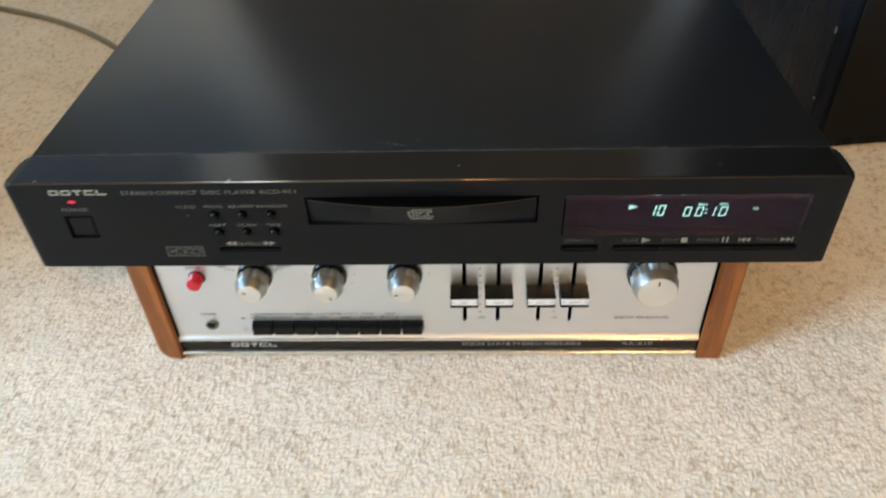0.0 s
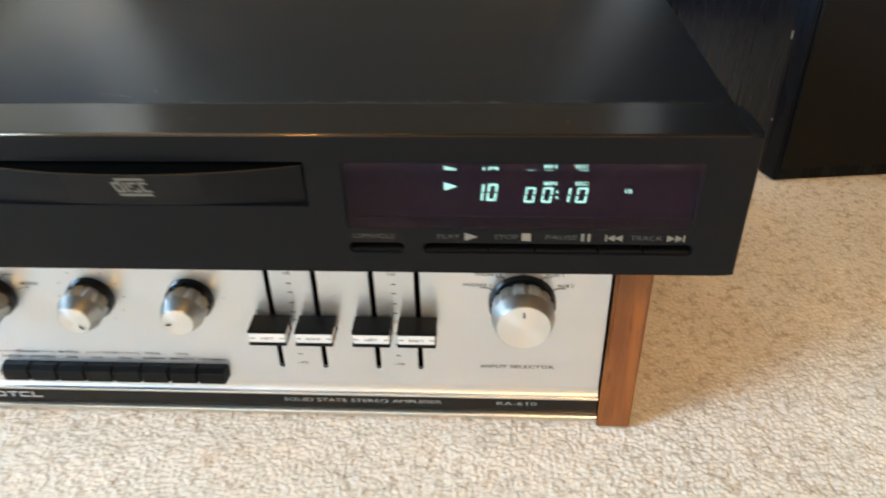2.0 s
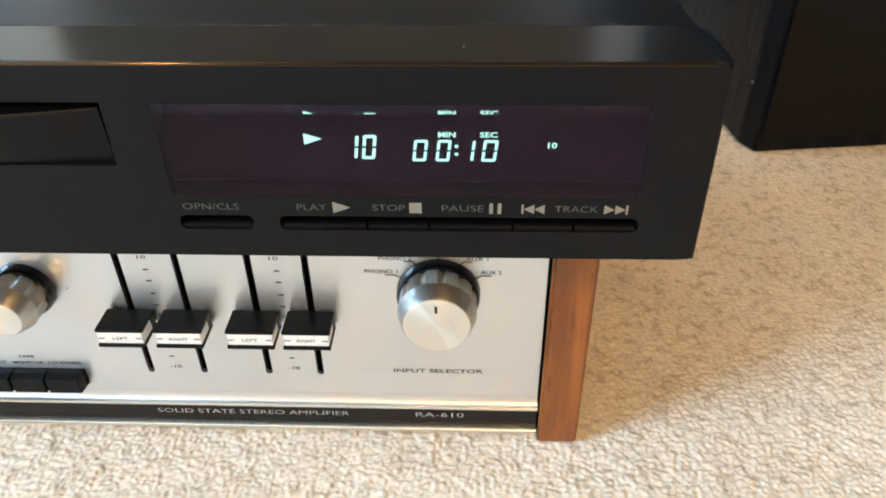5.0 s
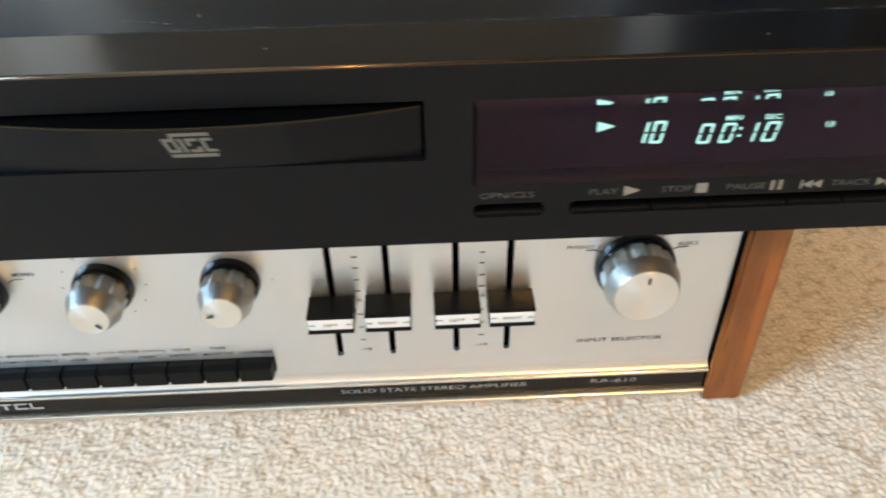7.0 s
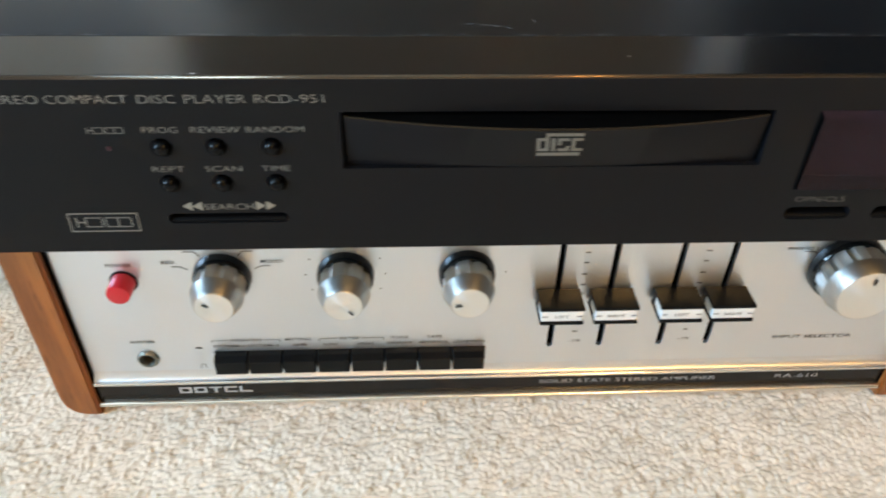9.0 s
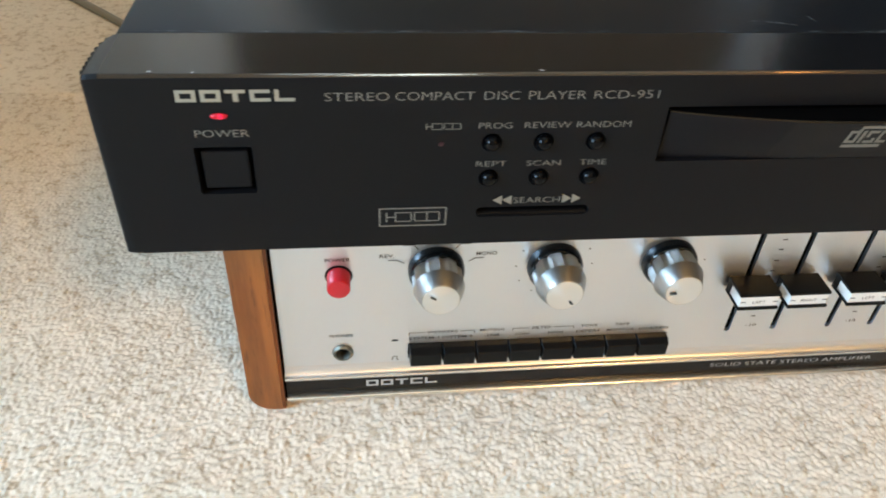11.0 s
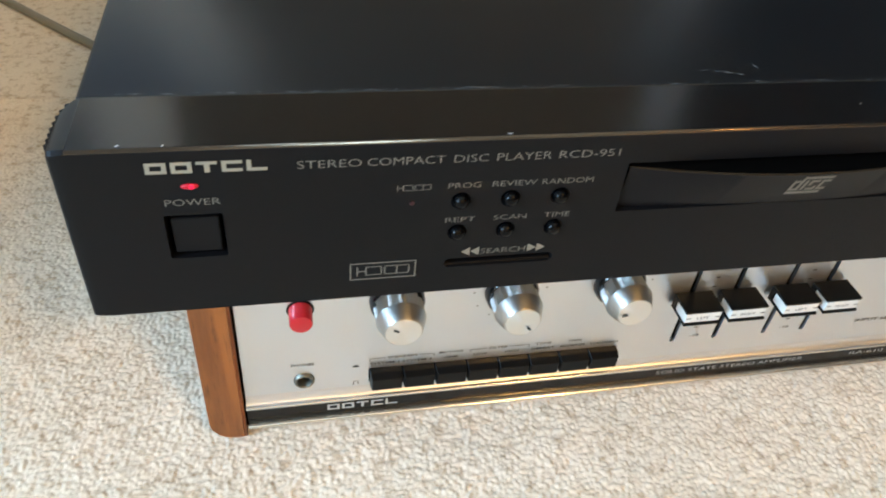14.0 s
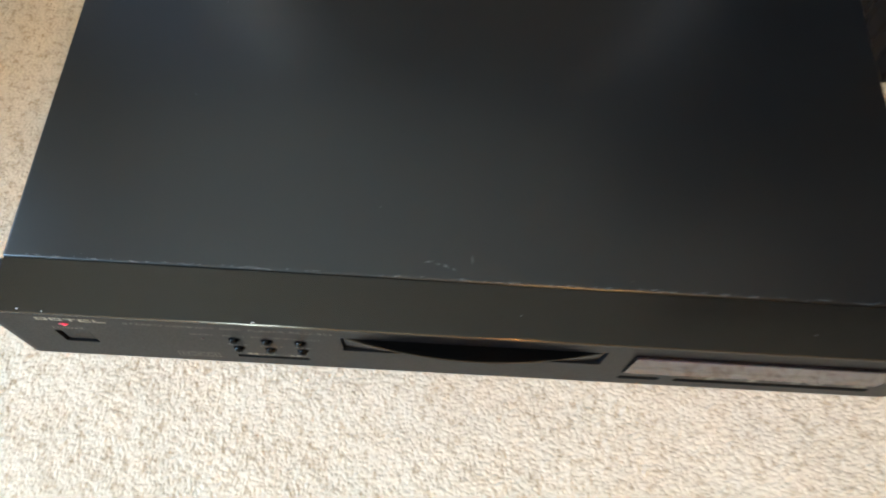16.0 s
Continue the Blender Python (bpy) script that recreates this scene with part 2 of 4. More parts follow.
def sweep_y(bm, profile, y0, y1, y1_scale=None, centre=(0, 0)):
    """A closed outline of (x, z), drawn out along y; y1_scale shrinks its far end about centre."""
    s = y1_scale or 1.0
    a = [bm.verts.new((x, y0, z)) for x, z in profile]
    b = [bm.verts.new((centre[0] + (x - centre[0]) * s, y1, centre[1] + (z - centre[1]) * s)) for x, z in profile]
    n = len(profile)
    for i in range(n):
        bm.faces.new((a[i], a[(i + 1) % n], b[(i + 1) % n], b[i]))
    bm.faces.new(a)
    bm.faces.new(b[::-1])
    return bm


def rounded(x0, x1, z0, z1, r, steps=5):
    out = []
    for cx, cz, a0 in ((x1 - r, z1 - r, 0), (x0 + r, z1 - r, 90), (x0 + r, z0 + r, 180), (x1 - r, z0 + r, 270)):
        for i in range(steps + 1):
            a = radians(a0 + 90 * i / steps)
            out.append((cx + r * math.cos(a), cz + r * math.sin(a)))
    return out


def lathe_y(bm, rings, x, z, n=48, sections=0, depth=0.0):
    """Rings of (y, radius, gripped) about an axis along y; closes both ends. Gripped rings turn by sections from fine knurling to flat facets."""
    rows = []
    for y, r, gripped in rings:
        row = []
        for i in range(n):
            a, rr = 2 * math.pi * i / n, r
            if gripped:
                s = a / (2 * math.pi) * sections
                f = s - math.floor(s)
                rr -= depth * (0.25 + 0.45 * (i % 2)) if int(s) % 2 else depth * (0.2 + 1.6 * math.sin(math.pi * f))
            row.append(bm.verts.new((x + rr * math.sin(a), y, z + rr * math.cos(a))))
        rows.append(row)
    for p, q in zip(rows, rows[1:]):
        for i in range(n):
            bm.faces.new((p[i], p[(i + 1) % n], q[(i + 1) % n], q[i]))
    bm.faces.new(rows[0])
    bm.faces.new(rows[-1][::-1])
    return bm


def cut(me, cutter):
    """The mesh less the cutter's volume."""
    a, b = bpy.data.objects.new("a", me), bpy.data.objects.new("b", cutter)
    for o in (a, b):
        scene.collection.objects.link(o)
    mod = a.modifiers.new("cut", "BOOLEAN")
    mod.object, mod.operation, mod.solver = b, "DIFFERENCE", "EXACT"
    out = bpy.data.meshes.new_from_object(a.evaluated_get(bpy.context.evaluated_depsgraph_get()))
    bpy.data.objects.remove(a), bpy.data.objects.remove(b)
    return out


def letters(name, body, x0, x1, z0, z1, y, material, parent, bold=-0.011, label="", slant=0.0):
    """Printed words that fill the given field of an upright face at y, read from the front."""
    cu = bpy.data.curves.new("t", "FONT")
    cu.body, cu.resolution_u, cu.offset, cu.extrude = body, 3, bold, 0.0
    ob = bpy.data.objects.new("t", cu)
    scene.collection.objects.link(ob)
    me = bpy.data.meshes.new_from_object(ob.evaluated_get(bpy.context.evaluated_depsgraph_get()))
    bpy.data.objects.remove(ob)
    co = np.empty(len(me.vertices) * 3)
    me.vertices.foreach_get("co", co)
    co = co.reshape(-1, 3)
    lo, hi = co.min(0), co.max(0)
    u, v = (co[:, 0] - lo[0]) / (hi[0] - lo[0]), (co[:, 1] - lo[1]) / (hi[1] - lo[1])
    co = np.stack([x0 + u * (x1 - x0) + slant * v * (z1 - z0), np.full(len(u), y), z0 + v * (z1 - z0)], 1)
    me.vertices.foreach_set("co", co.ravel())
    me.materials.clear()
    me.materials.append(material)
    me.update()
    return tagged(place(name, me, parent), label)


def prints(name, shapes, y, material, parent):
    """Flat printed marks, one part each, from their (x, z) corners."""
    for points in shapes:
        part(name, flat(bmesh.new(), points, y), material, parent)


def oblong(x0, x1, z0, z1):
    return ((x0, z0), (x1, z0), (x1, z1), (x0, z1))


def line(a, b, w):
    d = Vector((b[0] - a[0], b[1] - a[1])).normalized() * w / 2
    return ((a[0] + d.y, a[1] - d.x), (b[0] + d.y, b[1] - d.x), (b[0] - d.y, b[1] + d.x), (a[0] - d.y, a[1] + d.x))


def flat(bm, points, y):
    """A flat printed shape of (x, z) corners on an upright face."""
    bm.faces.new([bm.verts.new((px, y, pz)) for px, pz in points])
    return bm


def bar(bm, x0, x1, z0, z1, y):
    return flat(bm, ((x0, z0), (x1, z0), (x1, z1), (x0, z1)), y)


def stroke(bm, a, b, w, y):
    d = Vector((b[0] - a[0], b[1] - a[1])).normalized() * w / 2
    return flat(bm, ((a[0] + d.y, a[1] - d.x), (b[0] + d.y, b[1] - d.x), (b[0] - d.y, b[1] + d.x), (a[0] - d.y, a[1] + d.x)), y)


# ---- the room ----
X0, X1, Y0, Y1, H = ROOM
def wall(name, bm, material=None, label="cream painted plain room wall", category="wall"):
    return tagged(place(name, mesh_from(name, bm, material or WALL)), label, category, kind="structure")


BACK = (-1.70, -0.55, 1.15, 2.32)             # an unseen window added in the north wall for cool reflections: x0, x1, z0, z1
north = boxed(BACK[1], X1 + 0.2, Y1, Y1 + 0.15, -0.02, H)
for a, b, c, d in ((X0 - 0.2, BACK[0], -0.02, H), (BACK[0], BACK[1], -0.02, BACK[2]), (BACK[0], BACK[1], BACK[3], H)):
    box(north, a, b, Y1, Y1 + 0.15, c, d)
wall("wall_north", north, WALLDARK, "unseen room wall kept dark grey for dim reflections")
wall("wall_south", boxed(X0 - 0.2, X1 + 0.2, Y0 - 0.15, Y0, -0.02, H))
wall("wall_east", boxed(X1, X1 + 0.15, Y0, Y1, -0.02, H), WALLDARK, "unseen room wall kept dark grey for dim reflections")
west = bmesh.new()
for a, b, holes in ((Y0, WIN[0], ()), (WIN[0], WIN[1], WIN[2:]), (WIN[1], SIDE[0], ()), (SIDE[0], SIDE[1], SIDE[2:]), (SIDE[1], Y1, ())):
    for c, d in ((-0.02, holes[0]), (holes[1], H)) if holes else ((-0.02, H),):
        box(west, X0 - 0.15, X0, a, b, c, d)
wall("wall_west", west)
# unseen low wall, added to keep the window's light off the back-left carpet
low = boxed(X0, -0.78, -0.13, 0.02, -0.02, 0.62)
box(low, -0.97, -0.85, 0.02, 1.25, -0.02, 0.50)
wall("wall_light_block", low, label="unseen low cream wall added to shade the carpet at back left")
wall("ceiling", boxed(X0 - 0.2, X1 + 0.2, Y0 - 0.2, Y1 + 0.2, H, H + 0.1), CEIL, "white painted flat ceiling", "ceiling")
tagged(place("baseboard", mesh_from("baseboard", boxed(X0, 0.12, Y1 - 0.018, Y1, 0.0, 0.10, bevel=0.004), SKIRT)), "brown wooden skirting board along the wall", "baseboard", kind="structure")
# unseen pale panel, added for a brighter reflection on the cover's left
wall("wall_pale_reflector", boxed(X0, 0.12, Y1 - 0.014, Y1 - 0.0005, 0.101, 1.08), PALEWALL, "unseen pale panel added to brighten the cover's reflections")
# unseen dark block, added to darken what the player's top mirrors
wall("wall_dark_block", boxed(0.95, X1, 0.90, Y1, -0.02, H), WALLDARK, "unseen dark grey block added to darken the player's reflections")

for name, (a0, a1, c0, c1), what in (("window_1", WIN, "white framed daylit window in the wall"), ("window_3", SIDE, "small unseen window added to light the carpet by the loudspeaker"), ("window_2", BACK, "unseen window added to brighten the player's reflections")):
    win = thing(name, (X0 - 0.08, (a0 + a1) / 2, c0) if name != "window_2" else ((a0 + a1) / 2, Y1 + 0.08, c0), what, "window", kind="structure")
    for k, (a, b, c, d) in enumerate(((a0, a0 + 0.05, c0, c1), (a1 - 0.05, a1, c0, c1), (a0 + 0.05, a1 - 0.05, c0, c0 + 0.05), (a0 + 0.05, a1 - 0.05, c1 - 0.05, c1), (a0 + 0.05, a1 - 0.05, c0 + 0.05, c1 - 0.05))):
        o, w = (0.06, 0.05) if k < 4 else (0.085, 0.005)
        bar_ = boxed(X0 - o - w, X0 - o, a, b, c, d) if name != "window_2" else boxed(a, b, Y1 + o, Y1 + o + w, c, d)
        piece = part("window_frame" if k < 4 else "pane", bar_, WHITEWOOD if k < 4 else PANE, win)
        piece.visible_shadow = k < 4

LX, LY = LAMP
pend = thing("pendant_lamp", (LX, LY, H), "warm lit pendant lamp hanging from the ceiling", "lamp")
part("cord", boxed(LX - 0.003, LX + 0.003, LY - 0.003, LY + 0.003, 1.82, H), WHITEWOOD, pend)
part("ceiling_rose", boxed(LX - 0.04, LX + 0.04, LY - 0.04, LY + 0.04, H - 0.03, H - 0.002, bevel=0.01), WHITEWOOD, pend)
shade = bmesh.new()
bmesh.ops.create_cone(shade, cap_ends=False, segments=40, radius1=0.17, radius2=0.10, depth=0.20, matrix=Matrix.Translation((LX, LY, 1.74)))
bmesh.ops.solidify(shade, geom=list(shade.faces), thickness=0.003)
part("shade", shade, SHADE, pend, smooth=40)
bulb = bmesh.new()
bmesh.ops.create_uvsphere(bulb, u_segments=20, v_segments=12, radius=0.03, matrix=Matrix.Translation((LX, LY, 1.72)))
part("bulb", bulb, BULB, pend, smooth=180)

# carpet: a flat ground with a deep pile where the camera comes near
PILE = (-0.47, 0.50, -0.15, 0.37)
ground = bmesh.new()
for a, b, c, d in ((X0, X1, Y0, PILE[2]), (X0, X1, PILE[3], Y1), (X0, PILE[0], PILE[2], PILE[3]), (PILE[1], X1, PILE[2], PILE[3])):
    box(ground, a, b, c, d, -0.05, -0.002)
box(ground, PILE[0], PILE[1], PILE[2], PILE[3], -0.05, -0.008)
floor = tagged(place("floor", mesh_from("floor", ground, CARPET)), "beige wool cut-pile carpet on the floor", "carpet", kind="structure")


def pile(step=0.0007, pitch=0.0021):
    """Pile height: round tufts on a jittered grid, each leaning and of its own length."""
    rng = np.random.default_rng(5)
    xs, ys = np.arange(PILE[0], PILE[1] + 1e-6, step), np.arange(PILE[2], PILE[3] + 1e-6, step)
    gx, gy = np.meshgrid(xs, ys, indexing="ij")
    nx, ny = int((PILE[1] - PILE[0]) / pitch) + 3, int((PILE[3] - PILE[2]) / pitch) + 3
    jx, jy = rng.uniform(-0.48, 0.48, (nx, ny)), rng.uniform(-0.48, 0.48, (nx, ny))
    tall, wide = rng.normal(0, 0.00018, (nx, ny)), rng.uniform(0.42, 0.72, (nx, ny))
    tall = tall - np.where(rng.random((nx, ny)) < 0.07, rng.uniform(0.0006, 0.0016, (nx, ny)), 0.0)
    u, v = (gx - PILE[0]) / pitch + 1, (gy - PILE[2]) / pitch + 1
    for a, b, p in ((211.0, 97.0, 0.3), (-143.0, 263.0, 1.7), (337.0, -189.0, 4.0), (83.0, 401.0, 2.2)):
        u, v = u + 0.24 * np.sin(gx * a + gy * b + p), v + 0.24 * np.sin(gx * b * 1.1 - gy * a + 2 * p)
    u, v = np.clip(u, 0, nx - 1), np.clip(v, 0, ny - 1)
    iu, iv = np.floor(u).astype(int), np.floor(v).astype(int)
    h = np.full(gx.shape, -0.0008)
    for a in (-1, 0, 1):
        for b in (-1, 0, 1):
            i, j = np.clip(iu + a, 0, nx - 1), np.clip(iv + b, 0, ny - 1)
            d2 = ((u - i - 0.5 - jx[i, j]) ** 2 + (v - j - 0.5 - jy[i, j]) ** 2) / wide[i, j] ** 2
            h = np.maximum(h, np.sqrt(np.clip(1.25 - d2, 0, None)) * 0.00062 - 0.00062 + tall[i, j])
    broad = np.sin(gx * 37 + np.sin(gy * 23) * 2) * np.sin(gy * 41 + gx * 11) * 0.0005
    clump = np.sin(gx * 1130 + 2.1 * np.sin(gy * 690 + gx * 170)) * np.sin(gy * 1210 + 2.1 * np.sin(gx * 740 - gy * 210)) * 0.00020
    h = h + broad + clump + rng.normal(0, 0.00007, h.shape)
    edge = np.minimum.reduce([gx - PILE[0], PILE[1] - gx, gy - PILE[2], PILE[3] - gy])
    h = np.where(edge < 0.002, 0.0005, h) - 0.0025
    m, n = h.shape
    co = np.stack([gx, gy, h], -1).reshape(-1, 3)
    idx = np.arange(m * n).reshape(m, n)
    quads = np.stack([idx[:-1, :-1], idx[1:, :-1], idx[1:, 1:], idx[:-1, 1:]], -1).reshape(-1, 4)
    mid = co[quads[:, 0]]
    keep = ~((abs(mid[:, 0]) < 0.175) & (mid[:, 1] > 0.075) & (mid[:, 1] < 0.27))
    quads = quads[keep]
    me = bpy.data.meshes.new("carpet_pile")
    me.vertices.add(len(co))
    me.vertices.foreach_set("co", co.ravel())
    me.loops.add(quads.size)
    me.loops.foreach_set("vertex_index", quads.ravel())
    me.polygons.add(len(quads))
    me.polygons.foreach_set("loop_start", np.arange(0, quads.size, 4))
    me.update(calc_edges=True)
    me.polygons.foreach_set("use_smooth", np.ones(len(quads), bool))
    me.materials.append(CARPET)
    return me


tagged(new("carpet_pile", pile()), "beige speckled tufts of the wool carpet", "carpet", kind="stuff")

# ---- an unseen stand-in behind the player for what its gloss mirrors ----
sb = thing("sideboard", (-0.04, 0.80, 0.0), "unseen brown stand-in with pale ends for the shapes mirrored by the player", "sideboard")
part("plinth", boxed(-0.20, 0.16, 0.68, 0.92, -0.002, 0.12), SKIRT, sb)
part("body", boxed(-0.280, 0.285, 0.61, 1.0, 0.12, 0.74), OAK, sb, "brown wooden body")
for a, b in ((-0.279, 0.000), (0.004, 0.284)):
    part("door", boxed(a, b, 0.592, 0.6095, 0.15, 0.735, bevel=0.002), OAK, sb)
# pale ends added to give the bright upright bands in the gloss
part("end_panel", boxed(-0.365, -0.2805, 0.59, 1.0, 0.12, 0.745, bevel=0.002), WHITEWOOD, sb, "white end panel added for the bright band in the gloss")
part("end_panel", boxed(0.2855, 0.328, 0.575, 1.0, 0.12, 0.745, bevel=0.002), GREYWOOD, sb, "pale grey end panel added for the fainter band in the gloss")

# ---- the speaker ----
spk = thing("loudspeaker", (0.49, 0.50, 0.0), "black ash loudspeaker cabinet standing on the carpet", "loudspeaker")
SPK = Matrix.Translation((0.3567, 0.3365, 0)) @ Matrix.Rotation(radians(6.8), 4, "Z")


def turned(bm):
    bmesh.ops.transform(bm, matrix=SPK, verts=bm.verts)
    return bm


cab = bmesh.new()
outline = [(0.0, 0.0), (0.0052, -0.0160), (0.2348, -0.0160), (0.24, 0.0), (0.24, 0.30), (0.0, 0.30)]
lo = [cab.verts.new((x, y, -0.0018)) for x, y in outline]
hi = [cab.verts.new((x, y, 1.0)) for x, y in outline]
for i in range(6):
    cab.faces.new((lo[i], lo[(i + 1) % 6], hi[(i + 1) % 6], hi[i]))
cab.faces.new(lo), cab.faces.new(hi[::-1])
bmesh.ops.bevel(cab, geom=[e for e in cab.edges], offset=0.0012, segments=2, affect="EDGES")
part("cabinet", turned(cab), ASH, spk, "black ash veneered cabinet")
part("grille", turned(boxed(0.0075, 0.2325, -0.0195, -0.0163, 0.010, 0.992, bevel=0.0012)), CLOTH, spk, "black cloth grille")
nick = bmesh.new()
for z, h in ((0.112, 0.006), (0.045, 0.002), (0.24, 0.004)):
    box(nick, -0.0006, 0.0008, -0.0009, 0.0010, z, z + h)
part("worn_chip", turned(nick), SCRATCH, spk, "pale worn nicks on the edge")["kind"] = "stuff"

# ---- the cable ----
cu = bpy.data.curves.new("cable", "CURVE")
cu.dimensions, cu.bevel_depth, cu.bevel_resolution, cu.resolution_u = "3D", 0.0037, 4, 10
sp = cu.splines.new("NURBS")
pts = ((-0.95, 0.79), (-0.80, 0.765), (-0.65, 0.703), (-0.54, 0.657), (-0.455, 0.597), (-0.40, 0.541), (-0.355, 0.492), (-0.299, 0.434), (-0.22, 0.37), (-0.12, 0.335), (-0.05, 0.30))
sp.points.add(len(pts) - 1)
for p, (x, y) in zip(sp.points, pts):
    p.co = (x, y, 0.0015, 1)
sp.use_endpoint_u = True
tmp = bpy.data.objects.new("t", cu)
scene.collection.objects.link(tmp)
cable_mesh = bpy.data.meshes.new_from_object(tmp.evaluated_get(bpy.context.evaluated_depsgraph_get()))
bpy.data.objects.remove(tmp)
cable_mesh.materials.clear(), cable_mesh.materials.append(CABLE)
tagged(place("cable", cable_mesh), "grey round mains cable lying on the carpet", "cable")

# ---- the amplifier ----
AY = 0.053                       # its faceplate
amp = thing("amplifier", (0.0, 0.17, 0.0), "vintage silver stereo amplifier with teak sides on the carpet", "amplifier")
part("case", boxed(-0.186, 0.1865, AY + 0.006, 0.285, 0.006, 0.118, bevel=0.001), CASE, amp, "black metal case")
for s in (-1, 1):
    side = bmesh.new()
    wide_ = 0.2040 if s < 0 else 0.2048
    r = 0.0110 if s < 0 else 0.0014
    prof = [(s * 0.1878, 0.119), (s * 0.1878, -0.0018)] + [(s * (wide_ - r + r * math.sin(radians(a))), -0.0018 + r - r * math.cos(radians(a))) for a in (0, 22, 45, 68, 90)] + [(s * wide_, 0.119)]
    sweep_y(side, prof, 0.0485, 0.29)
    bmesh.ops.bevel(side, geom=[e for e in side.edges if max(v.co.y for v in e.verts) < 0.051], offset=0.0012, segments=2, affect="EDGES")
    part("side_panel", side, WOOD, amp, "teak veneered side panel", smooth=35)
    # black strip that stands for the shade in the gap beside the wood
    gap0, gap1 = sorted((s * 0.1878, s * 0.1868))
    part("gap_shade_strip", boxed(gap0, gap1, AY - 0.0015, 0.2, 0.004, 0.118), SLOTBLACK, amp)

# faceplate with slots, then its rolled foot
SLOTS = (0.0212, 0.0442, 0.0722, 0.0942)
plate = bmesh.new()
sweep_x(plate, [(AY, 0.0235), (AY, 0.118), (AY + 0.002, 0.118), (AY + 0.002, 0.0235)], -0.1868, 0.1868)
cutter = bmesh.new()
for x in SLOTS:
    sweep_y(cutter, rounded(x - 0.0014, x + 0.0014, 0.034, 0.112, 0.0013), AY - 0.005, AY + 0.01)
sweep_y(cutter, rounded(-0.1306, -0.0080, 0.0258, 0.0352, 0.0003, 1), AY - 0.005, AY + 0.01)
lathe_y(cutter, [(AY - 0.005, 0.0034, 0), (AY + 0.01, 0.0034, 0)], -0.160, 0.0315, 24)
for bm_ in (plate, cutter):
    bmesh.ops.recalc_face_normals(bm_, faces=bm_.faces)
pm, cm = bpy.data.meshes.new("p"), bpy.data.meshes.new("c")
plate.to_mesh(pm), cutter.to_mesh(cm)
plate.free(), cutter.free()
pm = cut(pm, cm)
pm.materials.clear(), pm.materials.append(ALU)
face = tagged(place("faceplate", pm, amp), "brushed aluminium faceplate")
part("slot_backing", boxed(0.01, 0.105, AY + 0.0035, AY + 0.005, 0.03, 0.116), SLOTBLACK, amp)
part("slot_backing", boxed(-0.134, -0.004, AY + 0.0035, AY + 0.005, 0.023, 0.038), SLOTBLACK, amp)

lip = bmesh.new()
cove = [(AY - 0.0031 * (1 - math.cos(radians(a))), 0.0236 - 0.0050 * math.sin(radians(a))) for a in range(0, 91, 6)]
cove += [(AY - 0.0034, 0.0183), (AY - 0.0035, 0.0176), (AY - 0.0033, 0.0170), (AY - 0.0026, 0.0167), (AY + 0.003, 0.0167), (AY + 0.003, 0.0236)]
sweep_x(lip, cove, -0.1868, 0.1868)
trim = part("upper_trim", lip, (CHROME, COVE), amp, "satin coved trim with a bright lip", smooth=50)
for p in trim.data.polygons:
    p.material_index = 1 if p.center.z + WORLD_AT[trim].z > 0.0185 and abs(p.normal.x) < 0.5 else 0
strip = part("name_strip", boxed(-0.1868, 0.1868, AY - 0.0012, AY + 0.003, 0.0059, 0.0164), STRIP, amp, "dark brown gloss name strip")
low = bmesh.new()
sweep_x(low, [(AY - 0.0036, 0.0035), (AY - 0.0041, 0.0040), (AY - 0.0042, 0.0046), (AY - 0.0038, 0.0052), (AY - 0.0028, 0.0056), (AY - 0.0012, 0.0058), (AY + 0.003, 0.0058), (AY + 0.003, 0.0035)], -0.1868, 0.1868)
part("lower_trim", low, CHROME, amp, "polished lower trim", smooth=50)
for x in (-0.15, 0.15):
    for y in (0.10, 0.25):
        part("foot", boxed(x - 0.012, x + 0.012, y - 0.012, y + 0.012, -0.0055, 0.0065, bevel=0.002), RUBBER, amp)

F = AY - 0.00015
letters("lettering", "SOLID STATE STEREO AMPLIFIER", 0.0190, 0.1045, 0.0104, 0.0129, AY - 0.0014, SILVERINK, strip)
letters("lettering", "RA-610", 0.1340, 0.1550, 0.0104, 0.0130, AY - 0.0014, SILVERINK, strip)


def wordmark(bm, x0, x1, z0, z1, y, w):
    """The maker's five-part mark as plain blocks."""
    n, gap = 5, (x1 - x0) * 0.035
    cell = (x1 - x0 - gap * (n - 1)) / n
    for i in range(n):
        a = x0 + i * (cell + gap)
        b = a + cell
        if i in (0, 1):
            bar(bm, a, b, z1 - w, z1, y), bar(bm, a, a + w * 1.2, z0, z1 - w, y), bar(bm, b - w * 1.2, b, z0, z1 - w, y)
            bar(bm, a + w * 1.2, b - w * 1.2, z0, z0 + w, y)
        elif i == 2:
            bar(bm, a, b, z1 - w, z1, y), bar(bm, (a + b) / 2 - w * 0.7, (a + b) / 2 + w * 0.7, z0, z1 - w, y)
        elif i == 3:
            bar(bm, a, a + w * 1.2, z0, z1, y), bar(bm, a + w * 1.2, b, z1 - w, z1, y), bar(bm, a + w * 1.2, b, z0, z0 + w, y)
        else:
            bar(bm, a, a + w * 1.2, z0, z1, y), bar(bm, a + w * 1.2, b, z0, z0 + w, y)
    return bm


part("maker_mark", wordmark(bmesh.new(), -0.1500, -0.1165, 0.0092, 0.0132, AY - 0.0014, 0.0010), SILVERINK, strip)

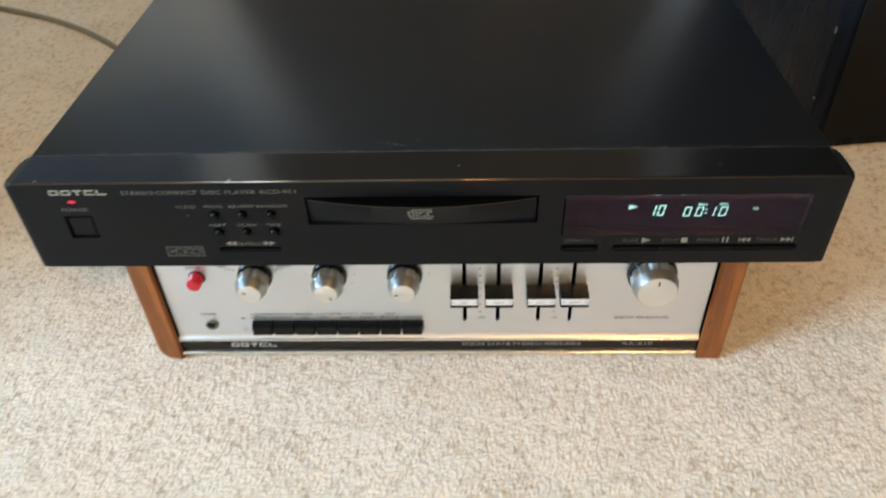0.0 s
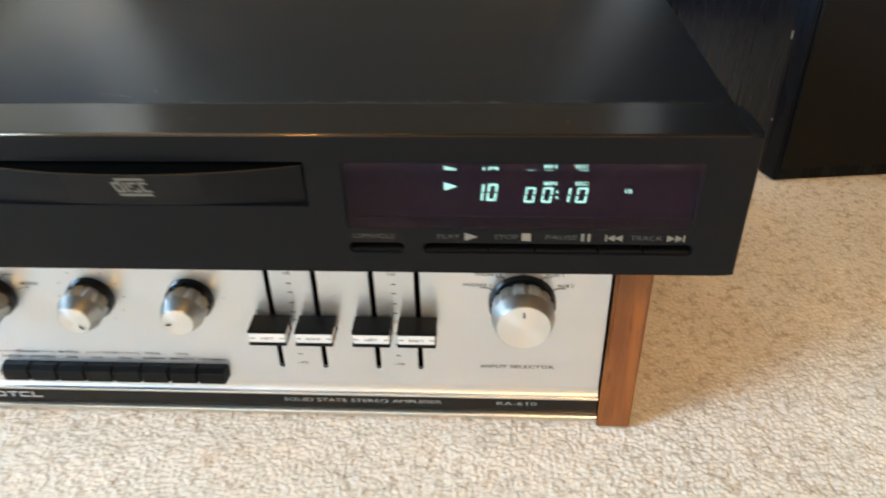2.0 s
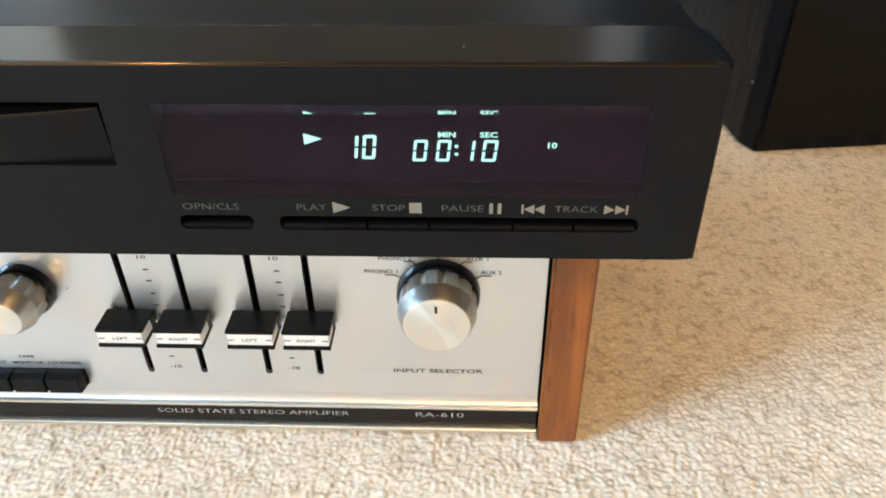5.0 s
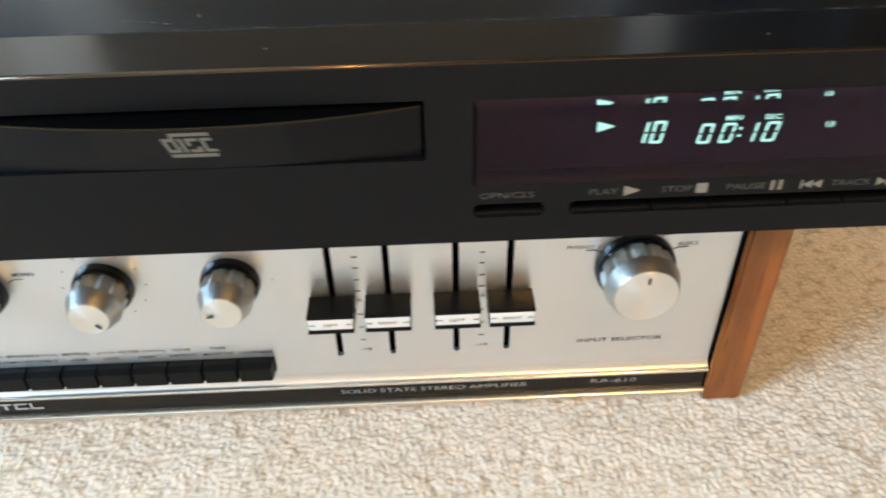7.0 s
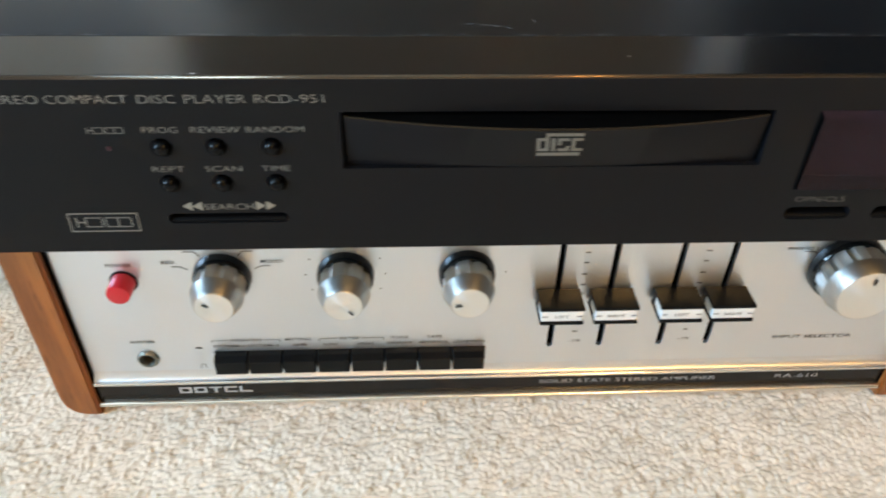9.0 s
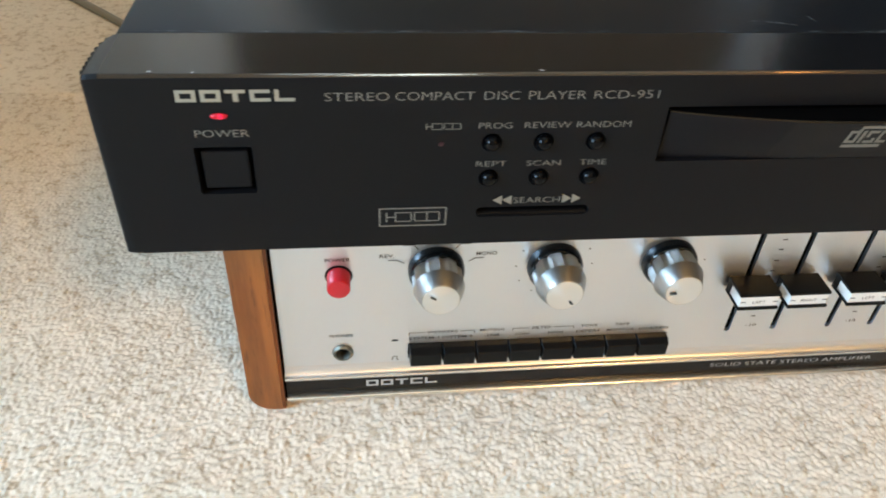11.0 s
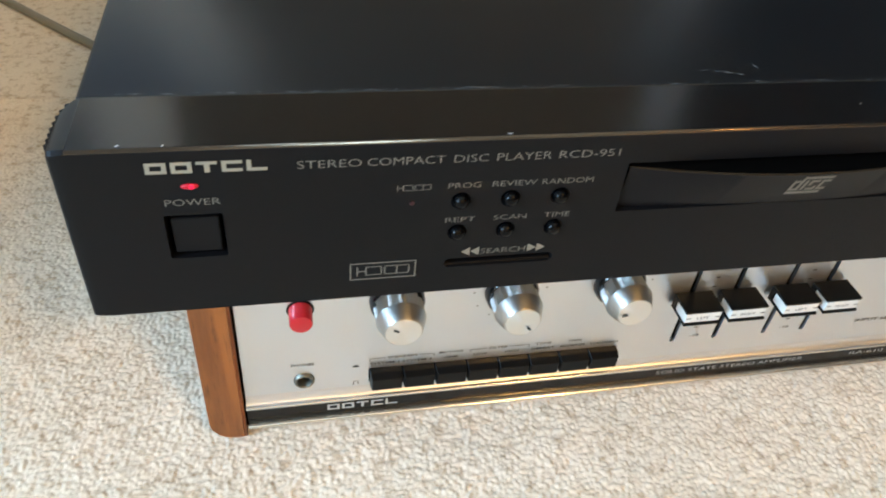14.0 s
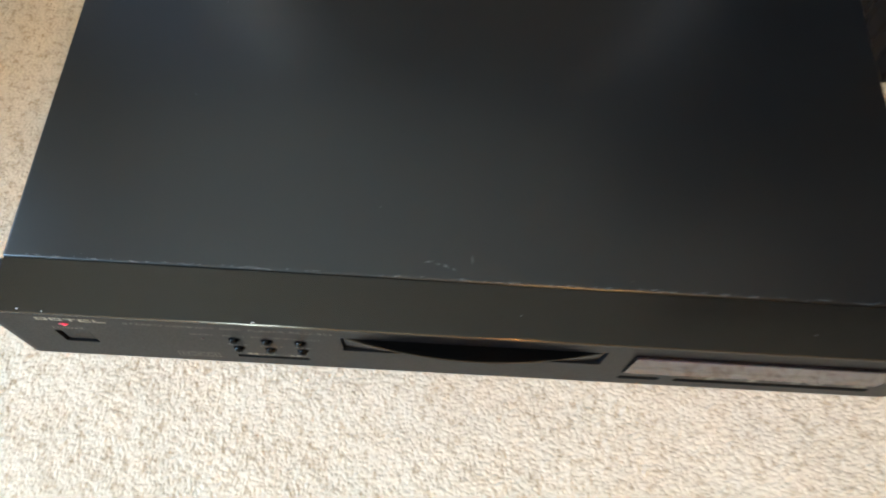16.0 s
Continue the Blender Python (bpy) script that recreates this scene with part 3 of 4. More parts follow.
# faceplate print
for body, x0, x1, z0, z1 in (
        ("INPUT SELECTOR", 0.1255, 0.1630, 0.0362, 0.0383), ("PHONO 1", 0.1168, 0.1295, 0.0888, 0.0906), ("AUX 2", 0.1612, 0.1692, 0.0888, 0.0906),
        ("PHONO 2", 0.1225, 0.1350, 0.0950, 0.0968), ("AUX 1", 0.1555, 0.1640, 0.0950, 0.0968),
        ("POWER", -0.1653, -0.1550, 0.0850, 0.0868), ("PHONES", -0.1655, -0.1552, 0.0412, 0.0429), ("REV.", -0.1430, -0.1370, 0.0862, 0.0880), ("MONO", -0.1030, -0.0943, 0.0862, 0.0880),
        ("SPEAKERS", -0.1220, -0.1082, 0.0412, 0.0427), ("SYSTEM-1", -0.1302, -0.1166, 0.0377, 0.0392), ("SYSTEM-2", -0.1152, -0.1012, 0.0377, 0.0392),
        ("MUTING", -0.0980, -0.0868, 0.0412, 0.0427), ("-20dB", -0.0958, -0.0888, 0.0377, 0.0392), ("FILTER", -0.0738, -0.0650, 0.0412, 0.0427),
        ("LOW", -0.0812, -0.0748, 0.0377, 0.0392), ("HIGH", -0.0660, -0.0592, 0.0377, 0.0392), ("TONE", -0.0512, -0.0432, 0.0412, 0.0427), ("DEFEAT", -0.0528, -0.0412, 0.0377, 0.0392),
        ("TAPE", -0.0350, -0.0280, 0.0412, 0.0427), ("MONITOR", -0.0382, -0.0252, 0.0377, 0.0392), ("LOUDNESS", -0.0228, -0.0085, 0.0377, 0.0392),
        ("-10", 0.0298, 0.0350, 0.0368, 0.0384), ("-10", 0.0806, 0.0856, 0.0368, 0.0384), ("10", 0.0297, 0.0332, 0.0945, 0.0961), ("10", 0.0806, 0.0842, 0.0945, 0.0961),
        ("0", 0.0312, 0.0328, 0.0656, 0.0672), ("0", 0.0822, 0.0838, 0.0656, 0.0672)):
    letters("lettering", body, x0, x1, z0, z1, F, INK, face, bold=0.008)
prints("scale_mark", [oblong(c - 0.0011, c + 0.0011, z - 0.0003, z + 0.0003) for c in (0.0318, 0.0829) for z in (0.0435, 0.0715, 0.0775, 0.0838, 0.0893, 0.0585, 0.0510)], F, INK, face)
KZ = 0.0795


def bent(parent, a, b, c, w):
    bm = bmesh.new()
    stroke(bm, a, b, w, F), stroke(bm, b, c, w, F)
    part("position_line", bm, INK, parent)


for s in (-1, 1):
    bent(face, (0.1450 + s * 0.0205, 0.0880), (0.1450 + s * 0.0165, 0.0880), (0.1450 + s * 0.0138, 0.0864), 0.0005)
    bent(face, (0.1450 + s * 0.0130, 0.0945), (0.1450 + s * 0.0095, 0.0945), (0.1450 + s * 0.0078, 0.0920), 0.0005)
    bent(face, (-0.1195 + s * 0.0200, 0.0848), (-0.1195 + s * 0.0165, 0.0848), (-0.1195 + s * 0.0135, 0.0832), 0.0004)
    bent(face, (-0.1195 + s * 0.0140, 0.0925), (-0.1195 + s * 0.0095, 0.0925), (-0.1195 + s * 0.0075, 0.0900), 0.0004)
prints("position_line", [line((0.1450, 0.0945), (0.1450, 0.0970), 0.0005)], F, INK, face)
for c in (-0.0690, -0.0185):
    for a in (-150, -120, -90, -60, -30, 0, 30, 60, 90, 120, 150):
        if c < -0.05 or a == 90:
            dot = bmesh.new()
            bmesh.ops.create_circle(dot, cap_ends=True, segments=8, radius=0.00038, matrix=Matrix.Translation((c + 0.0165 * math.sin(radians(a)), F, KZ + 0.0165 * math.cos(radians(a)))) @ Matrix.Rotation(radians(90), 4, "X"))
            part("scale_dot", dot, INK, face)
for x0, x1, t0, t1 in ((-0.1302, -0.1005, -0.1232, -0.1072), (-0.0830, -0.0545, -0.0752, -0.0640)):
    for a, b, c in (((x0, 0.0404), (x0, 0.0420), (t0, 0.0420)), ((x1, 0.0404), (x1, 0.0420), (t1, 0.0420))):
        bm = bmesh.new()
        stroke(bm, a, b, 0.0003, F), stroke(bm, b, c, 0.0003, F)
        part("bracket_line", bm, INK, face)
part("key_symbol", flat(bmesh.new(), ((-0.1382, 0.0372), (-0.1348, 0.0372), (-0.1355, 0.0382), (-0.1375, 0.0382)), F), INK, face)
ic = bmesh.new()
for a, b in (((-0.1382, 0.0250), (-0.1375, 0.0250)), ((-0.1375, 0.0250), (-0.1375, 0.0272)), ((-0.1375, 0.0272), (-0.1355, 0.0272)), ((-0.1355, 0.0272), (-0.1355, 0.0250)), ((-0.1355, 0.0250), (-0.1348, 0.0250))):
    stroke(ic, a, b, 0.0003, F)
part("key_symbol", ic, INK, face)


def knob(x, r, r_face, mark, label):
    """A fluted knob on a black skirt; mark: the pointer's angle from the top and its distance from the middle."""
    k = part("knob", lathe_y(bmesh.new(), [(AY - 0.0042, r - 0.0008, 0), (AY - 0.0045, r, 1), (AY - 0.0126, r, 1), (AY - 0.0128, r, 0), (AY - 0.0134, r - 0.0002, 0),
                                              (AY - 0.0190, r_face + 0.0004, 0), (AY - 0.0196, r_face, 0)], x, KZ, 192, 16 if r < 0.013 else 24, 0.00068), KNOB, amp, label, smooth=18)
    part("skirt", lathe_y(bmesh.new(), [(AY - 0.0001, r + 0.0013, 0), (AY - 0.0034, r + 0.0011, 0), (AY - 0.0046, r + 0.0002, 0)], x, KZ, 64), RING, k, "black skirt", smooth=40)
    cap = bmesh.new()
    lathe_y(cap, [(AY - 0.0190, r_face - 0.0002, 0), (AY - 0.0197, r_face - 0.0002, 0), (AY - 0.0198, r_face - 0.0006, 0), (AY - 0.0201, 0.0002, 0)], x, KZ, 64)
    part("cap", cap, KNOBFACE, k, "spun bright cap", smooth=30)
    a, d = radians(mark[0]), mark[1]
    u = Vector((math.sin(a), math.cos(a)))
    tick = bmesh.new()
    h = 0.0013 if r < 0.013 else 0.0016
    stroke(tick, (x + u.x * (d - h), KZ + u.y * (d - h)), (x + u.x * (d + h), KZ + u.y * (d + h)), 0.0010, AY - 0.0203)
    part("pointer", tick, INK, k)


knob(-0.1195, 0.0106, 0.0077, (-60, 0.0036), "small fluted aluminium knob")
knob(-0.0690, 0.0106, 0.0077, (140, 0.0046), "small fluted aluminium knob")
knob(-0.0185, 0.0106, 0.0077, (-100, 0.0046), "small fluted aluminium knob")
knob(0.1450, 0.0150, 0.0126, (0, 0.0082), "large aluminium input selector knob")

for i, x in enumerate(SLOTS):
    sl = part("slider", boxed(x - 0.0010, x + 0.0010, AY - 0.006, AY + 0.003, 0.063, 0.069), SLOTBLACK, amp, "black slider with a white lettered front")
    part("top_plate", boxed(x - 0.0094, x + 0.0094, AY - 0.0140, AY - 0.0010, 0.0687, 0.0702, bevel=0.0003), KEYBLACK, sl)
    wf = part("front_label", boxed(x - 0.0088, x + 0.0088, AY - 0.0139, AY - 0.0045, 0.0632, 0.0687, bevel=0.0003), WHITEPL, sl, "white lettered front")
    part("bottom_plate", boxed(x - 0.0093, x + 0.0093, AY - 0.0149, AY - 0.0012, 0.0619, 0.0632, bevel=0.0003), KEYBLACK, sl)
    part("rear_block", boxed(x - 0.0091, x + 0.0091, AY - 0.0045, AY - 0.0012, 0.0632, 0.0687), KEYBLACK, sl)
    w = 0.0030 if i % 2 == 0 else 0.0037
    letters("lettering", "RIGHT" if i % 2 else "LEFT", x - w, x + w, 0.0653, 0.0667, AY - 0.0141, INK, wf, bold=0.004)
    prints("index_line", [oblong(*sorted((x + s * 0.0086, x + s * 0.0062)), 0.0658, 0.0663) for s in (-1, 1)], AY - 0.0141, INK, wf)

pb = part("power_button", lathe_y(bmesh.new(), [(AY + 0.002, 0.0049, 0), (AY - 0.0082, 0.0048, 0), (AY - 0.0088, 0.0045, 0), (AY - 0.0090, 0.0039, 0)], -0.160, 0.0773, 40), RED, amp, "red round power button", smooth=40)
part("collar", lathe_y(bmesh.new(), [(AY - 0.0001, 0.0058, 0), (AY - 0.0006, 0.0055, 0)], -0.160, 0.0773, 40), RING, pb)
n_in = bmesh.new()
rings = [(AY + 0.004, 0.0030), (AY - 0.0008, 0.0030), (AY - 0.0016, 0.0034), (AY - 0.0016, 0.0041), (AY - 0.0008, 0.0047), (AY - 0.0001, 0.0048)]
rows = []
for y, r in rings:
    rows.append([n_in.verts.new((-0.160 + r * math.sin(2 * math.pi * i / 36), y, 0.0315 + r * math.cos(2 * math.pi * i / 36))) for i in range(36)])
for p, q in zip(rows, rows[1:]):
    for i in range(36):
        n_in.faces.new((p[i], p[(i + 1) % 36], q[(i + 1) % 36], q[i]))
jk = part("headphone_socket", n_in, NICKEL, amp, "nickel ringed headphone socket", smooth=40)
part("bore", lathe_y(bmesh.new(), [(AY + 0.0030, 0.0032, 0), (AY + 0.0038, 0.0032, 0)], -0.160, 0.0315, 24), SLOTBLACK, jk)

for i in range(8):
    x0 = -0.1302 + i * 0.01521
    key = bmesh.new()
    a = [(x0 + 0.0002, 0.0261), (x0 + 0.0150, 0.0261), (x0 + 0.0150, 0.0349), (x0 + 0.0002, 0.0349)]
    b = [(x0 + 0.0006, 0.0263), (x0 + 0.0146, 0.0263), (x0 + 0.0146, 0.0336), (x0 + 0.0006, 0.0336)]
    q = [[key.verts.new((x, y, z)) for x, z in o] for y, o in ((AY + 0.003, a), (AY - 0.0030, a), (AY - 0.0062, b))]
    for m_, n_2 in zip(q, q[1:]):
        for j in range(4):
            key.faces.new((m_[j], m_[(j + 1) % 4], n_2[(j + 1) % 4], n_2[j]))
    key.faces.new(q[0]), key.faces.new(q[2][::-1])
    bmesh.ops.bevel(key, geom=list(key.edges), offset=0.0003, segments=1, affect="EDGES")
    part("push_key", key, KEYBLACK, amp, "black push key")

# ---- the disc player ----
B, T = 0.1354, 0.1940            # its front's lower and upper edge
cdp = thing("disc_player", (0.0, 0.15, 0.119), "black stereo compact disc player resting on the amplifier", "disc player")
body = bmesh.new()
prof = [(0.0, B)] + [(0.0009 * (1 - math.cos(radians(a))), T - 0.0009 * (1 - math.sin(radians(a)))) for a in (0, 15, 30, 45, 60, 75, 90)] + [ (0.0262, T), (0.0262, 0.184), (0.0075, 0.184), (0.0075, B)]
sweep_x(body, prof, -0.2160, 0.2160)
cutter = bmesh.new()
TRAY = (-0.0618, 0.0618, 0.1648, 0.1832)
sweep_y(cutter, rounded(*TRAY, 0.0003, 1), -0.01, 0.02)
sweep_y(cutter, rounded(0.0750, 0.2026, 0.1560, 0.1829, 0.0004, 1), -0.01, 0.02)
sweep_y(cutter, rounded(-0.1956, -0.1798, 0.1566, 0.1722, 0.0005, 2), -0.01, 0.02)
BUTTONS = [(x, z) for z in (0.1723, 0.1602) for x in (-0.1122, -0.0970, -0.0815)]
for x, z in BUTTONS:
    lathe_y(cutter, [(-0.01, 0.0030, 0), (0.02, 0.0030, 0)], x, z, 24)
sweep_y(cutter, rounded(-0.1152, -0.0795, 0.1458, 0.1494, 0.0017), -0.01, 0.02)
sweep_y(cutter, rounded(0.0752, 0.0962, 0.1445, 0.1492, 0.0020), -0.01, 0.02)
sweep_y(cutter, rounded(0.1035, 0.2035, 0.1445, 0.1492, 0.0020), -0.01, 0.02)
for bm_ in (body, cutter):
    bmesh.ops.recalc_face_normals(bm_, faces=bm_.faces)
pm, cm = bpy.data.meshes.new("p"), bpy.data.meshes.new("c")
body.to_mesh(pm), cutter.to_mesh(cm)
body.free(), cutter.free()
pm = cut(pm, cm)
pm.materials.clear()
for one in (PANEL, LEDGE, EDGE):
    pm.materials.append(one)
for p in pm.polygons:
    top = p.center.z > T - 0.003
    p.material_index = 2 if top and 0.1 < p.normal.z < 0.99 else 1 if top and p.normal.z > 0.3 else 0
    p.use_smooth = p.material_index == 2
front = tagged(place("front_panel", pm, cdp), "matt black extruded front panel")

# rounded ends of the extrusion, with fine grip ribs
for s in (-1, 1):
    cap = bmesh.new()
    steps = [(0.2160, 0.0, 0.0, 0.0), (0.2176, 0.0, 0.0010, 0.0001), (0.2191, 0.0002, 0.0036, 0.0003), (0.2201, 0.0005, 0.0078, 0.0006), (0.2207, 0.0010, 0.0130, 0.0011)]
    rows = []
    for x, fy, by, dz in steps:
        rows.append([cap.verts.new((s * x, y, z)) for y, z in ((fy, B + 0.0002), (fy, T - 0.001 - dz), (fy + 0.0011, T - dz), (0.0262 - by, T - dz), (0.0262 - by, B + 0.0002))])
    for p, q in zip(rows, rows[1:]):
        for i in range(5):
            cap.faces.new((p[i], p[(i + 1) % 5], q[(i + 1) % 5], q[i]))
    cap.faces.new(rows[0]), cap.faces.new(rows[-1][::-1])
    ec = part("end_cap", cap, (PANEL, COVER), cdp, "rounded black end cap", smooth=12)
    for p in ec.data.polygons:
        p.material_index = 1 if p.normal.z > 0.9 else 0
    for i in range(8):
        y = 0.0055 + 0.0026 * i
        x = float(np.interp(y, (0.0132, 0.0184, 0.0226, 0.0252, 0.0262), (0.2207, 0.2201, 0.2191, 0.2176, 0.2160)))
        top = T - 0.0004 - float(np.interp(y, (0.0132, 0.0187, 0.0230, 0.0262), (0.0011, 0.0006, 0.0003, 0.0)))
        rib = bmesh.new()
        bmesh.ops.create_cone(rib, cap_ends=True, segments=12, radius1=0.0011, radius2=0.0011, depth=top - 0.145, matrix=Matrix.Translation((s * (x + 0.0001), y, (top + 0.145) / 2)))
        part("grip_rib", rib, PANEL, ec, smooth=60)

cover = bmesh.new()
box(cover, -0.2178, 0.2178, 0.0266, 0.300, B + 0.004, T - 0.0003, bevel=0.0014, segments=3)
cov = part("cover", cover, COVER, cdp, "satin black painted steel cover", smooth=40)
part("chassis", boxed(-0.2150, 0.2150, 0.0075, 0.3005, B - 0.0005, B + 0.0039), CASE, cdp)
for x in (-0.16, 0.16):
    for y in (0.075, 0.24):
        foot = bmesh.new()
        bmesh.ops.create_cone(foot, cap_ends=True, segments=32, radius1=0.018, radius2=0.020, depth=B - 0.0005 - 0.119, matrix=Matrix.Translation((x, y, (B - 0.0005 + 0.119) / 2)))
        part("foot", foot, RUBBER, cdp, smooth=40)

# disc tray with its bowed door
door = bmesh.new()
N = 40
for (zz, yb, k) in ((0.1650, 0.0016, 0.28), (0.1811, 0.0, 1.0), (0.18145, 0.00009, 1.0), (0.1816, 0.0004, 1.0), (0.1816, 0.012, 0.0)):
    for i in range(N + 1):
        u = -1 + 2 * i / N
        bow = 0.0080 * (1 - u * u) * k
        door.verts.new((u * 0.0607, 0.0006 + yb - bow, zz))
door.verts.ensure_lookup_table()
# the door's top takes the shade black, for the dark crescent above it
for r in range(4):
    for i in range(N):
        a = r * (N + 1) + i
        door.faces.new((door.verts[a], door.verts[a + 1], door.verts[a + N + 2], door.verts[a + N + 1])).material_index = (0, 1, 1, 2)[r]
bot = [door.verts[i] for i in range(N + 1)]
back = [door.verts.new((x, 0.012, 0.1650)) for x in (-0.0607, 0.0607)]
door.faces.new([back[0], *bot, back[1]])
tray = part("disc_tray", door, (DOOR, TRAYEDGE, SLOTBLACK), cdp, "bowed black disc tray door", smooth=35)
part("tray_well", boxed(-0.0640, 0.0640, 0.0125, 0.0140, 0.160, 0.188), SLOTBLACK, cdp)
mark = bmesh.new()
mx, mz, my = -0.0068, 0.1716, -0.0078
bar(mark, mx, mx + 0.0142, mz - 0.0004, mz + 0.0009, my), bar(mark, mx + 0.0030, mx + 0.0150, mz + 0.0074, mz + 0.0086, my)
for i, (a, b) in enumerate(((0.0000, 0.0040), (0.0048, 0.0060), (0.0068, 0.0106), (0.0113, 0.0150))):
    for c, d in ((0.0015, 0.0026), (0.0056, 0.0067)):
        bar(mark, mx + a, mx + b, mz + c, mz + d, my)
    bar(mark, mx + a, mx + a + 0.0012, mz + (0.0039 if i == 2 else 0.0026), mz + 0.0056, my)
    if i in (0, 2):
        bar(mark, mx + b - 0.0012, mx + b, mz + 0.0026, mz + (0.0056 if i == 0 else 0.0036), my)
bar(mark, mx + 0.0028, mx + 0.0040, mz + 0.0067, mz + 0.0074, my)
for v in mark.verts:
    v.co.x, v.co.z = mx + 0.0004 + (v.co.x - mx) * 0.88 - (v.co.z - mz) * 0.14, mz - 0.0009 + (v.co.z - mz) * 1.10
    bow, up = 0.0080 * (1 - (v.co.x / 0.0607) ** 2), (v.co.z - 0.1650) / 0.0161
    v.co.y = 0.0020 - bow * 0.28 - (0.0016 + bow * 0.72) * up
part("disc_mark", mark, PRINT, tray)

# display
window = bmesh.new()
q = [[window.verts.new(v) for v in ring] for ring in (
    ((0.0757, -0.0008, 0.1562), (0.2020, -0.0008, 0.1562), (0.2020, -0.0017, 0.1811), (0.0757, -0.0017, 0.1811)),
    ((0.07505, 0.0, 0.15605), (0.20255, 0.0, 0.15605), (0.20255, 0.0, 0.18285), (0.07505, 0.0, 0.18285)),
    ((0.07505, 0.0055, 0.15605), (0.20255, 0.0055, 0.15605), (0.20255, 0.0055, 0.18285), (0.07505, 0.0055, 0.18285)))]
for r in range(2):
    for i in range(4):
        window.faces.new((q[r][i], q[r][(i + 1) % 4], q[r + 1][(i + 1) % 4], q[r + 1][i]))
window.faces.new(q[0]), window.faces.new(q[2][::-1])
dw = part("display_window", window, (GLASS, SLOTBLACK), cdp, "smoked acrylic display window with bevelled edges")
# left bevel coloured black in place of the acrylic's dark inner reflection
for p in dw.data.polygons:
    p.material_index = 1 if p.normal.x < -0.5 else 0
dw.visible_shadow = False
vb = part("display_module", boxed(0.0735, 0.2040, 0.0114, 0.0129, 0.1505, 0.1845), VFDBACK, cdp, "dark purple display module")
part("display_mask", boxed(0.0735, 0.2040, 0.0056, 0.0060, 0.1505, 0.1590), PANEL, dw)
VY = 0.0112
SEG = {"0": "abcdef", "1": "bc", "7": "abc", "8": "abcdefg"}


def digit(bm, ch, x0, x1, z0, z1, w, lean=0.12):
    h = z1 - z0
    g = w * 0.35
    def put(a, b, c, d):
        flat(bm, [(x + lean * (z - z0), z) for x, z in ((a, c), (b, c), (b, d), (a, d))], VY)
    zm = z0 + h / 2
    spots = {"a": (x0 + g, x1 - g, z1 - w, z1), "d": (x0 + g, x1 - g, z0, z0 + w), "g": (x0 + g, x1 - g, zm - w / 2, zm + w / 2),
             "f": (x0, x0 + w, zm + g, z1 - g), "b": (x1 - w, x1, zm + g, z1 - g), "e": (x0, x0 + w, z0 + g, zm - g), "c": (x1 - w, x1, z0 + g, zm - g)}
    for s in SEG[ch]:
        put(*spots[s])


dg = bmesh.new()
for ch, x0, x1 in (("1", 0.1226, 0.1256), ("0", 0.1268, 0.1305)):
    digit(dg, ch, x0, x1, 0.1628, 0.1702, 0.0009)
part("track_digits", dg, VFD, vb, "pale green lit digits")
dg = bmesh.new()
for ch, x0, x1 in (("0", 0.1408, 0.1446), ("0", 0.1472, 0.1510), ("1", 0.1546, 0.1576), ("0", 0.1598, 0.1638)):
    digit(dg, ch, x0, x1, 0.1622, 0.1688, 0.0008)
for z in (0.1640, 0.1664):
    bar(dg, 0.1526, 0.1535, z, z + 0.0009, VY)
part("time_digits", dg, VFD, vb, "pale green lit digits")
letters("lettering", "MIN", 0.1481, 0.1528, 0.1696, 0.1712, VY, VFD, vb, bold=0.02)
letters("lettering", "SEC", 0.1594, 0.1642, 0.1696, 0.1712, VY, VFD, vb, bold=0.02)
part("play_symbol", flat(bmesh.new(), ((0.1113, 0.1672), (0.1163, 0.1690), (0.1113, 0.1706)), VY), VFD, vb)
letters("lettering", "10", 0.1779, 0.1804, 0.1664, 0.1682, VY, VFD, vb, bold=0.02)

# printed words on the front
FY = -0.00012
for body_, x0, x1, z0, z1, m_ in (
        ("STEREO", -0.1590, -0.1416, 0.1861, 0.1886, PRINT), ("COMPACT", -0.1400, -0.1182, 0.1861, 0.1886, PRINT), ("DISC", -0.1156, -0.1056, 0.1861, 0.1886, PRINT), ("PLAYER", -0.1031, -0.0868, 0.1861, 0.1886, PRINT), ("RCD-951", -0.0845, -0.0657, 0.1861, 0.1886, PRINT), ("POWER", -0.1945, -0.1800, 0.1755, 0.1777, PRINT),
        ("PROG", -0.1164, -0.1068, 0.1770, 0.1789, PRINT), ("REVIEW", -0.1032, -0.0897, 0.1770, 0.1789, PRINT), ("RANDOM", -0.0880, -0.0720, 0.1770, 0.1789, PRINT),
        ("REPT", -0.1163, -0.1072, 0.1643, 0.1661, PRINT), ("SCAN", -0.1013, -0.0910, 0.1643, 0.1661, PRINT), ("TIME", -0.0852, -0.0770, 0.1643, 0.1661, PRINT),
        ("SEARCH", -0.1038, -0.0893, 0.1508, 0.1529, PRINT), ("OPN/CLS", 0.0770, 0.0928, 0.1512, 0.1532, PRINTDIM), ("PLAY", 0.1090, 0.1172, 0.1512, 0.1532, PRINTDIM),
        ("STOP", 0.1300, 0.1390, 0.1512, 0.1532, PRINTDIM), ("PAUSE", 0.1492, 0.1607, 0.1512, 0.1532, PRINTDIM), ("TRACK", 0.1801, 0.1918, 0.1512, 0.1532, PRINTDIM)):
    letters("lettering", body_, x0, x1, z0, z1, FY, m_, front)
part("maker_mark", wordmark(bmesh.new(), -0.1978, -0.1668, 0.1862, 0.1897, FY, 0.0010), MARK, front)
hm = bmesh.new()
